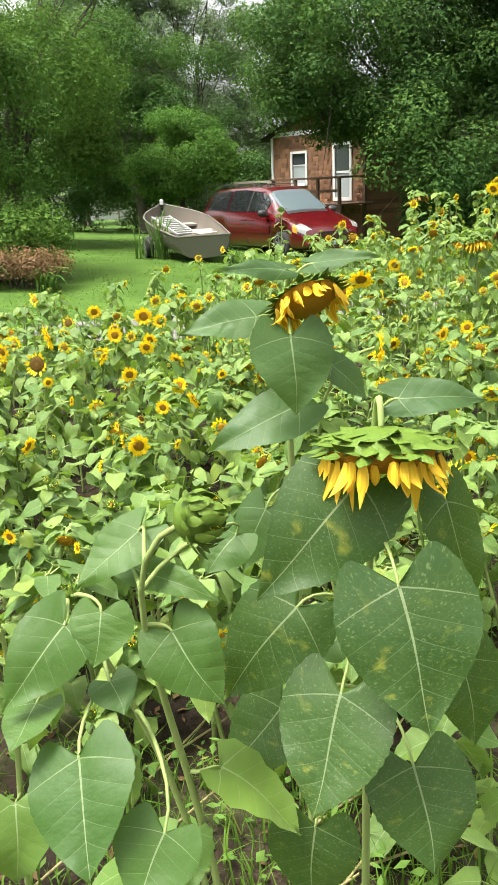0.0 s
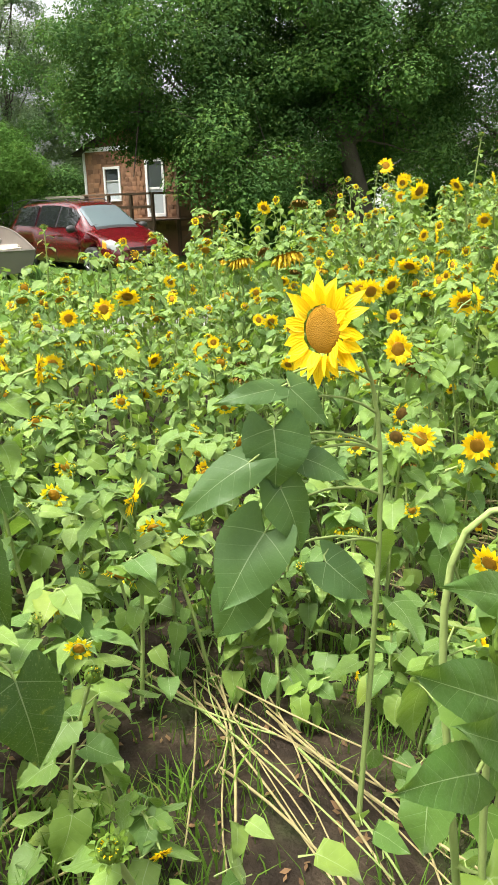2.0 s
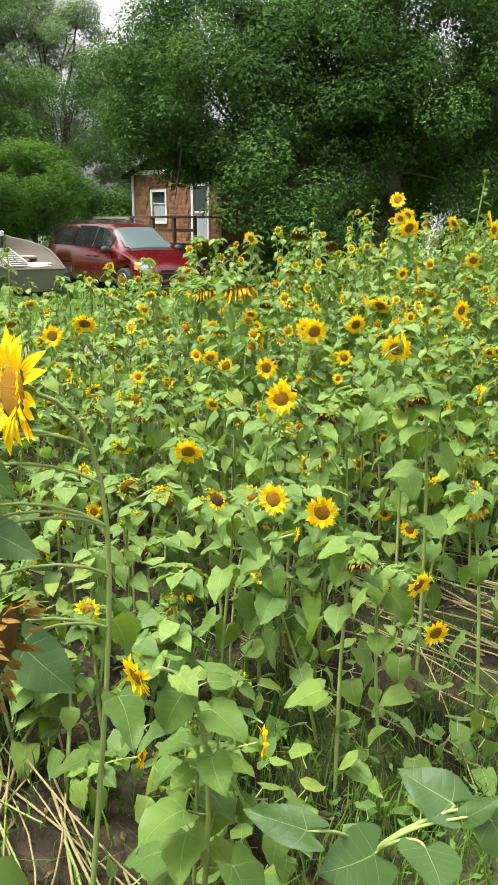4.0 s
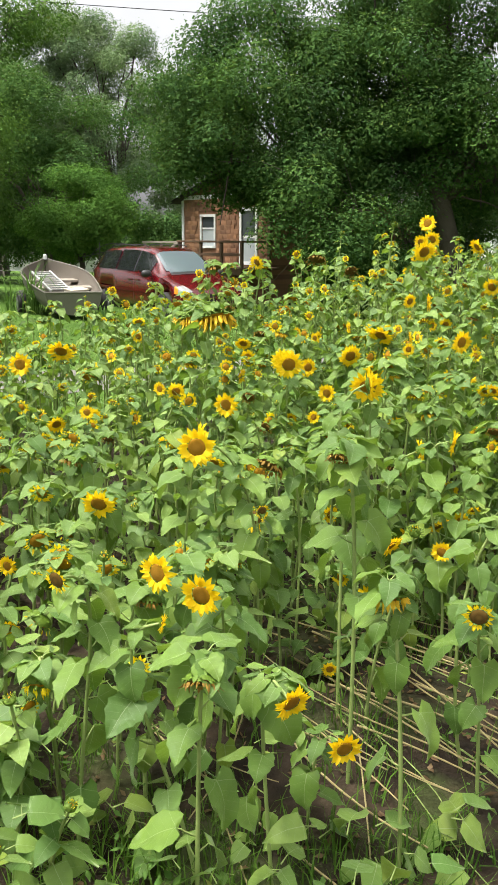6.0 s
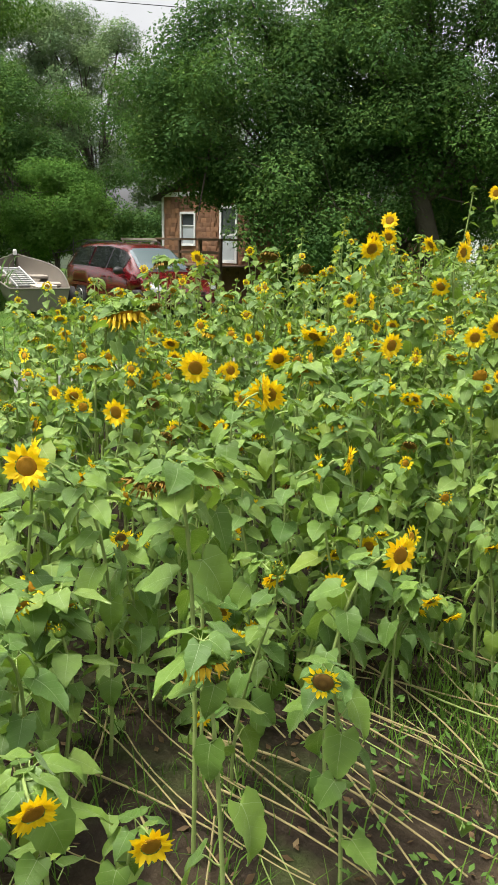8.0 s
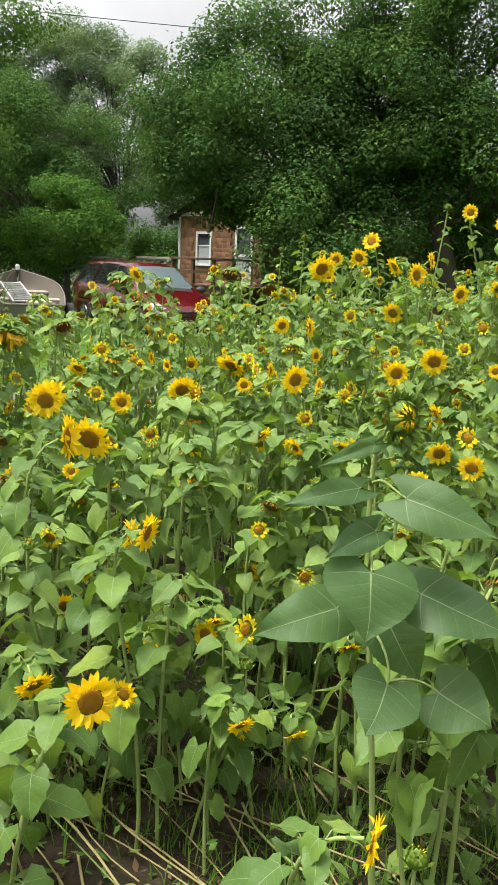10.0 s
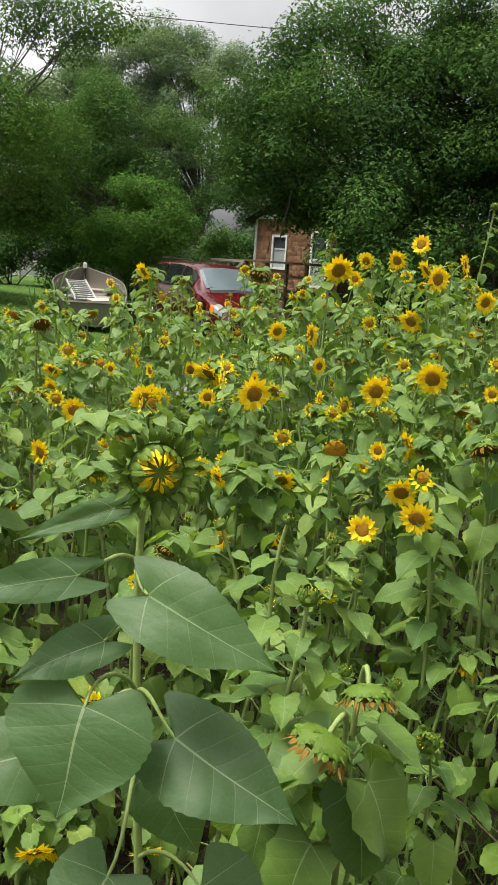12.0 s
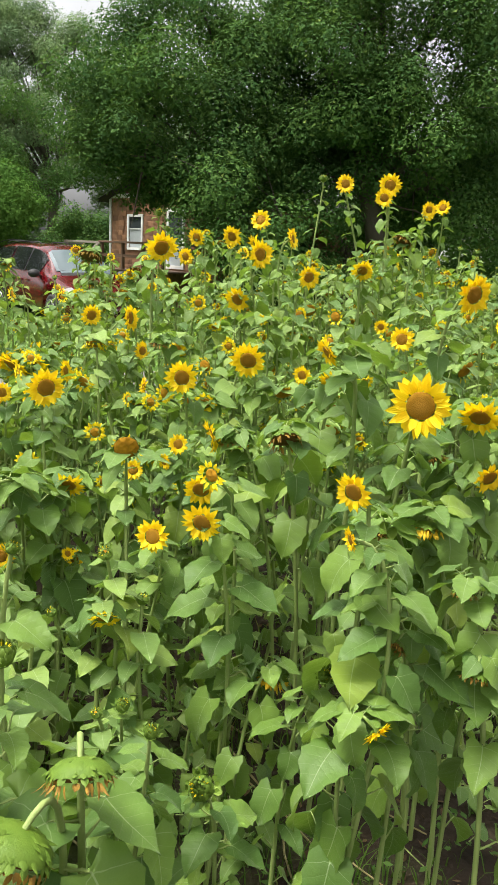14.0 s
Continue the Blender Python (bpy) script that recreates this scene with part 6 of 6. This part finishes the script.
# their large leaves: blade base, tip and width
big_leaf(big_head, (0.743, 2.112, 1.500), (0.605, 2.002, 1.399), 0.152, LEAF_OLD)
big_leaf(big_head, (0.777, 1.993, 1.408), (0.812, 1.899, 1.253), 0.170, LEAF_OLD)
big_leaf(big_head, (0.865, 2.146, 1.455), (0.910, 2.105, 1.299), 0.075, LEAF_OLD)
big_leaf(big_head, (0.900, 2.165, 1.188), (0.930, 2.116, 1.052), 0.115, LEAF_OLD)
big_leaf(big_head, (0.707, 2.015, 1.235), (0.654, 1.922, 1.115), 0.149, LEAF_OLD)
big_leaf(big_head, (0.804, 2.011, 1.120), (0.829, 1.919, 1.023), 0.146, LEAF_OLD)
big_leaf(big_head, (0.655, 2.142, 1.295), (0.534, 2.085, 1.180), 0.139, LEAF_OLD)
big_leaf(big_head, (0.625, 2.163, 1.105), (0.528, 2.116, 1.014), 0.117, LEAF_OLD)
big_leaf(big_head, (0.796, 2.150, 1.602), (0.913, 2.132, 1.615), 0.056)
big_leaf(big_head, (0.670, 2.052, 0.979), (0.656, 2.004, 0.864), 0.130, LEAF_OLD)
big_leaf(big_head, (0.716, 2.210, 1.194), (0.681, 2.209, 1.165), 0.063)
big_leaf(back_head, (0.659, 2.337, 1.659), (0.669, 2.281, 1.553), 0.129)
big_leaf(back_head, (0.670, 2.368, 1.538), (0.524, 2.297, 1.493), 0.095)
big_leaf(back_head, (0.607, 2.407, 1.678), (0.482, 2.373, 1.676), 0.071)
big_leaf(back_head, (0.654, 2.409, 1.752), (0.553, 2.340, 1.774), 0.036)
big_leaf(back_head, (0.699, 2.409, 1.760), (0.791, 2.340, 1.781), 0.038)
big_leaf(back_head, (0.727, 2.404, 1.594), (0.790, 2.385, 1.545), 0.057)
big_leaf(back_head, (0.609, 2.363, 1.358), (0.560, 2.317, 1.268), 0.085)
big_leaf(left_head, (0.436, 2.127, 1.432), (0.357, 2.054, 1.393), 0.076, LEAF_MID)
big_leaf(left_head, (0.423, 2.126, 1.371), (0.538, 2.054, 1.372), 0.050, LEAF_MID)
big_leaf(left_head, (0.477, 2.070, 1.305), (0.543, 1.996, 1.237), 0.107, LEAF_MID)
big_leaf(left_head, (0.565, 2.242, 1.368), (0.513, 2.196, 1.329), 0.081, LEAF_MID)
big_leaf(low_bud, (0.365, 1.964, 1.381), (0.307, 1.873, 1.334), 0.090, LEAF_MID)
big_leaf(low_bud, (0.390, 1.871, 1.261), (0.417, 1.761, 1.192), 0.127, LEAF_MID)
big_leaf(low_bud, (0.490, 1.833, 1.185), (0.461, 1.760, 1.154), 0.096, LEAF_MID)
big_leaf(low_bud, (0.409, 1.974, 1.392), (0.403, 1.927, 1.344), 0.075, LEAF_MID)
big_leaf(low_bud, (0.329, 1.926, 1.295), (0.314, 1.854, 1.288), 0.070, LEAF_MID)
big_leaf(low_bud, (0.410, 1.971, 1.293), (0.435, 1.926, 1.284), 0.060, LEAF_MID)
big_leaf(tall_bloom, (1.340, 2.534, 1.376), (1.176, 2.494, 1.299), 0.083)
big_leaf(tall_bloom, (1.390, 2.543, 1.440), (1.389, 2.507, 1.314), 0.130)
big_leaf(tall_bloom, (1.404, 2.561, 1.514), (1.281, 2.514, 1.521), 0.050)
big_leaf(tall_bloom, (1.427, 2.561, 1.516), (1.507, 2.525, 1.443), 0.066)
big_leaf(tall_bloom, (1.367, 2.538, 1.221), (1.251, 2.487, 1.082), 0.148)
big_leaf(tall_bloom, (1.400, 2.540, 1.314), (1.454, 2.502, 1.181), 0.104)
big_leaf(tall_bloom, (1.449, 2.557, 1.368), (1.547, 2.529, 1.327), 0.068)
big_leaf(tall_bloom, (1.497, 2.550, 1.131), (1.594, 2.513, 1.048), 0.101)
big_leaf(tall_bloom, (1.327, 2.568, 1.090), (1.254, 2.550, 0.972), 0.121)
big_leaf(right_bud, (1.955, 2.064, 1.107), (1.865, 2.124, 1.103), 0.050)
big_leaf(right_bud, (2.181, 2.118, 1.087), (2.113, 2.161, 1.124), 0.074)
big_leaf(right_bud, (2.194, 2.093, 1.083), (2.235, 2.076, 1.125), 0.032)
big_leaf(right_bud, (2.056, 2.078, 1.046), (1.975, 2.038, 1.055), 0.088)
big_leaf(right_bud, (2.122, 2.060, 1.067), (2.127, 1.994, 1.068), 0.091)
big_leaf(right_bud, (2.231, 2.092, 1.074), (2.269, 2.057, 1.019), 0.063)
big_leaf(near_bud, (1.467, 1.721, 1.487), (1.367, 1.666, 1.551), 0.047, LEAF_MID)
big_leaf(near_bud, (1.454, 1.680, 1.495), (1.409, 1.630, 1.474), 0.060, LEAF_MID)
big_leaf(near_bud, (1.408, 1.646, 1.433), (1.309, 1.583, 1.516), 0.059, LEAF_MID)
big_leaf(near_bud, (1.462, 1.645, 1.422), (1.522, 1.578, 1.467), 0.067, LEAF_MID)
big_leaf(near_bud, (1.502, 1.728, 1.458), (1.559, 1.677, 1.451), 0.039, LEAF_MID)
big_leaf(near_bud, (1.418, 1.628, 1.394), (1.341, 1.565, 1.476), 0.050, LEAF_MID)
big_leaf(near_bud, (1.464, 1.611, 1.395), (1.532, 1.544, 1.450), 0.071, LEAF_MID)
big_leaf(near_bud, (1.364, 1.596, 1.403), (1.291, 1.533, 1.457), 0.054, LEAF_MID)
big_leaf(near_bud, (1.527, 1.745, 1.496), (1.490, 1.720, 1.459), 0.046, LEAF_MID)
big_leaf(tall_bud, (3.597, 3.886, 1.476), (3.468, 3.802, 1.482), 0.051)
big_leaf(tall_bud, (3.677, 3.886, 1.462), (3.829, 3.801, 1.438), 0.097)
big_leaf(tall_bud, (3.632, 3.885, 1.397), (3.537, 3.821, 1.374), 0.060)
big_leaf(tall_bud, (3.621, 3.841, 1.335), (3.609, 3.755, 1.255), 0.164)
big_leaf(tall_bud, (3.573, 3.882, 1.245), (3.418, 3.797, 1.231), 0.106)
big_leaf(tall_bud, (3.722, 3.882, 1.279), (3.871, 3.797, 1.251), 0.121)
big_leaf(tall_bud, (3.663, 3.816, 1.131), (3.618, 3.731, 1.087), 0.123)
big_leaf(tall_bud, (3.768, 3.857, 1.094), (3.852, 3.793, 1.063), 0.125)
big_leaf(tall_bud, (3.625, 3.930, 1.548), (3.522, 3.866, 1.527), 0.031)
big_leaf(tall_bud, (3.686, 3.964, 1.180), (3.749, 3.910, 1.084), 0.112)


# ---- the rest of the field ----
def path_y(x):
    return np.where(x < 1.7, 1.1, 1.1 + (x - 1.7) * 0.94)


def far_y(x):
    return np.clip(7.5 + 0.72 * (x + 0.9), 6.4, 13.5)


def crop_height(x, y):
    return np.clip(0.57 + 0.17 * (x - 0.85) + 0.15 * (y - 4.6), 0.5, 2.1)


def bare(x, y):
    """Patches of open soil with nothing but fallen stalks."""
    return any(((x - a) / c) ** 2 + ((y - b) / d) ** 2 < 1 for a, b, c, d in ((3.50, 4.15, 0.55, 0.42), (1.35, 2.70, 0.36, 0.36), (2.80, 3.75, 0.50, 0.40), (4.62, 4.95, 0.30, 0.50)))


TAKEN = np.array([o.matrix_basis.translation[:2] for o in scene.objects if o.name.startswith("sunflower") and o.parent is None])
rf = np.random.default_rng(21)
px, py = [], []
cell = 0.168
for gx_ in np.arange(-4.2, 9.0, cell):
    for gy_ in np.arange(1.5, 13.6, cell):
        qx, qy = gx_ + rf.uniform(-0.12, 0.12), gy_ + rf.uniform(-0.12, 0.12)
        v = qy - float(path_y(qx))
        if qy > float(far_y(qx)) or v < 1.4 or bare(qx, qy):
            continue
        if v < 2.0 and rf.random() > 0.65:
            continue
        if len(TAKEN) and np.min(np.hypot(TAKEN[:, 0] - qx, TAKEN[:, 1] - qy)) < 0.13:
            continue
        if v > 5.5 and rf.random() < 0.35:
            continue
        px.append(qx), py.append(qy)
px, py = np.array(px), np.array(py)
MIX = ("bloom", "bloom", "side", "nod", "ripe", "droop", "spent", "spent", "bud", "bud", "bud", "bud", "bud")
near = np.argsort(py - path_y(px))
single = set(near[:max(0, 290 - len(TAKEN))].tolist())
chunks = {}
for i in range(len(px)):
    x, y = float(px[i]), float(py[i])
    h = float(crop_height(x, y)) * rf.uniform(0.58, 0.95)
    kind = MIX[rf.integers(len(MIX))]
    size = rf.uniform(0.055, 0.095) if kind != "bud" else rf.uniform(0.03, 0.05)
    gz = float(ground_z(x, y))
    if i in single:
        sunflower(kind, x, y, gz + h, size)
        continue
    size *= 1.15
    n = facing(kind, rf.normal(-8, 35), rf)
    b0, hd = np.array([x + rf.normal(0, 0.05), y + rf.normal(0, 0.05), gz - 0.02]), np.array([x, y, gz + h])
    path = stem_path(b0, hd, n, size, rf, 6)
    bits = [tube(path, np.linspace(0.007, 0.004, 6), 4, 1, False)]
    hm = Matrix.Translation(hd) @ aim(n) @ Matrix.Scale(size, 4)
    for g, mi in zip(HEADS_FAR[kind][i % 2], (2, 3, 4)):
        g = moved(g, hm)
        bits.append((g[0], g[1], g[2], np.full(len(g[1]), mi)))
    a0 = rf.uniform(0, 6.28)
    deep = y - float(path_y(x)) > 4.2
    cnt = 16 if h < 1 else 19
    for k in range(cnt):
        t = 0.25 + 0.71 * (k / (cnt - 1)) ** 0.75
        p = [np.interp(t, np.linspace(0, 1, 6), path[:, c]) for c in range(3)]
        s = rf.uniform(0.052, 0.112) * (0.75 if t > 0.9 else 1)
        di = min(3, max(0, int(round(2.6 * (1 - t) + rf.normal(0.1, 0.7)))))
        bits.append(moved((LEAF_LOW_GEO if deep else LEAF_FAR_GEO)[di * 2 + k % 2], Matrix.Translation(p) @ Matrix.Rotation(a0 + k * 2.4 + rf.normal(0, 0.3), 4, "Z") @ Matrix.Rotation(rf.normal(0, 0.25), 4, "X") @ Matrix.Scale(s, 4)))
    chunks.setdefault(int((x + 5) // 4), []).append(merge(bits))
for c in sorted(chunks):
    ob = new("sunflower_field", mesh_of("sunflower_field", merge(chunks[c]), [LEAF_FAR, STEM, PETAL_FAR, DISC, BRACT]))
    tagged(ob, "dense crop of green sunflowers with small yellow flowers", "sunflowers", kind="stuff")

# ---- fallen stalks on the bare soil ----
rs = np.random.default_rng(5)


def stalks(cx, cy, sx, sy, turn, count):
    for k in range(count):
        x, y = cx + rs.normal(0, sx), cy + rs.normal(0, sy)
        a = radians(turn + rs.normal(0, 17))
        ln = rs.uniform(0.5, 1.15)
        d = np.array([math.cos(a), math.sin(a), 0])
        p0, p3 = np.array([x, y, 0]) - d * ln / 2, np.array([x, y, 0]) + d * ln / 2
        sag = rs.normal(0, 0.07)
        perp = np.array([-d[1], d[0], 0])
        pts = bezier(p0, p0 + d * ln * 0.3 + perp * sag, p3 - d * ln * 0.3 + perp * sag, p3, 8)
        up = rs.uniform(0.0, 0.13)
        pts[:, 2] = ground_z(pts[:, 0], pts[:, 1]) + 0.008 + up * np.linspace(0, 1, 8) * rs.uniform(0, 1.6) + 0.02 * rs.random()
        r0 = rs.uniform(0.0026, 0.005)
        ob = new("fallen_stalk", mesh_of("fallen_stalk", tube(pts, np.linspace(r0, r0 * 0.6, 8), 6), [STRAW if rs.random() < 0.8 else STEM]))
        tagged(ob, "dry straw-coloured sunflower stalk lying on the soil", "stalk", "fallen stalks")


stalks(3.05, 4.15, 0.36, 0.30, -58, 24)
stalks(2.65, 3.85, 0.30, 0.25, -52, 15)
stalks(1.30, 2.75, 0.20, 0.26, -70, 22)
stalks(0.62, 2.55, 0.36, 0.32, 35, 12)
stalks(3.55, 4.45, 0.28, 0.28, -62, 8)
stalks(4.40, 5.30, 0.32, 0.28, -60, 10)


# ---- grass and weeds ----
rg = np.random.default_rng(11)
x = rg.uniform(-9, 4.5, 50000)
y = rg.uniform(6.2, 28, 50000)
keep = (y > 7.3 + 0.62 * x) & (rg.random(50000) < np.clip(16 / y, 0.3, 1))
lawn = new("lawn_grass", mesh_of("lawn_grass", blades(rg, on_ground(x[keep], y[keep]), 0.012, 0.03, 0.016, 3.5), [LAWN]))
tagged(lawn, "short bright green mown lawn grass", "grass", kind="stuff")

cl = rg.uniform(0, 1, (230, 2))
cxs = cl[:, 0] * 5.6 - 0.2
cys = path_y(cxs) + 0.5 + cl[:, 1] * 2.3
tx = np.repeat(cxs, 40) + rg.normal(0, 0.09, 9200)
ty = np.repeat(cys, 40) + rg.normal(0, 0.09, 9200)
gx2 = np.concatenate([rg.uniform(1.7, 2.9, 2600), rg.uniform(0.2, 1.2, 1500), rg.uniform(3.5, 4.3, 1500)])
gy2 = np.concatenate([rg.uniform(2.1, 3.4, 2600), rg.uniform(2.0, 2.7, 1500), rg.uniform(3.8, 4.7, 1500)])
tx, ty = np.concatenate([tx, gx2]), np.concatenate([ty, gy2])
tuft = new("grass_tufts", mesh_of("grass_tufts", blades(rg, on_ground(tx, ty), 0.03, 0.13, 0.005, 1.1), [GRASS]))
tagged(tuft, "uneven green grass tufts and thin weeds on soil", "grass", kind="stuff")


wx = rg.uniform(-1.5, 6.5, 11000)
wy = path_y(wx) + rg.uniform(0.6, 4.0, 11000)
gapn = np.sin(wx * 3.1) * np.sin(wy * 2.7 + 1) > -0.1
wp = on_ground(wx[gapn], wy[gapn])
wp[:, 2] += rg.uniform(0.01, 0.13, len(wp))
weed = new("low_weeds", mesh_of("low_weeds", weed_leaves(rg, wp, 0.03), [WEED]))
tagged(weed, "low green weeds growing between the sunflower stems", "weeds", kind="stuff")
lx = rg.uniform(-1, 6, 2600)
ly = path_y(lx) + rg.uniform(0.5, 3.6, 2600)
litter = new("leaf_litter", mesh_of("leaf_litter", weed_leaves(rg, on_ground(lx, ly, 0.012), 0.032), [DEAD]))
tagged(litter, "brown dry leaf litter on the soil", "leaf litter", kind="stuff")

# leaves of the low, crowded shoots between the stems
bits = []
for k in range(4200):
    x = float(rg.uniform(-1.6, 5.8))
    y = float(path_y(x)) + float(rg.uniform(1.05, 4.2))
    if math.sin(x * 2.3 + 0.7) * math.sin(y * 1.9) < -0.55 or y < 1.9 or bare(x, y):
        continue
    z = float(ground_z(x, y)) + float(rg.uniform(0.02, 0.5)) * min(1.0, (y - float(path_y(x))) / 2.4)
    bits.append(moved(LEAF_FAR_GEO[int(rg.integers(0, 6))], Matrix.Translation((x, y, z)) @ Matrix.Rotation(float(rg.uniform(0, 6.28)), 4, "Z") @ Matrix.Rotation(float(rg.normal(0, 0.3)), 4, "X") @ Matrix.Scale(float(rg.uniform(0.05, 0.11)), 4)))
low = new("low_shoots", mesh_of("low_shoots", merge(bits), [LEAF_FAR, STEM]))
tagged(low, "crowded low green leaves between the sunflower stems", "leaves", kind="stuff")
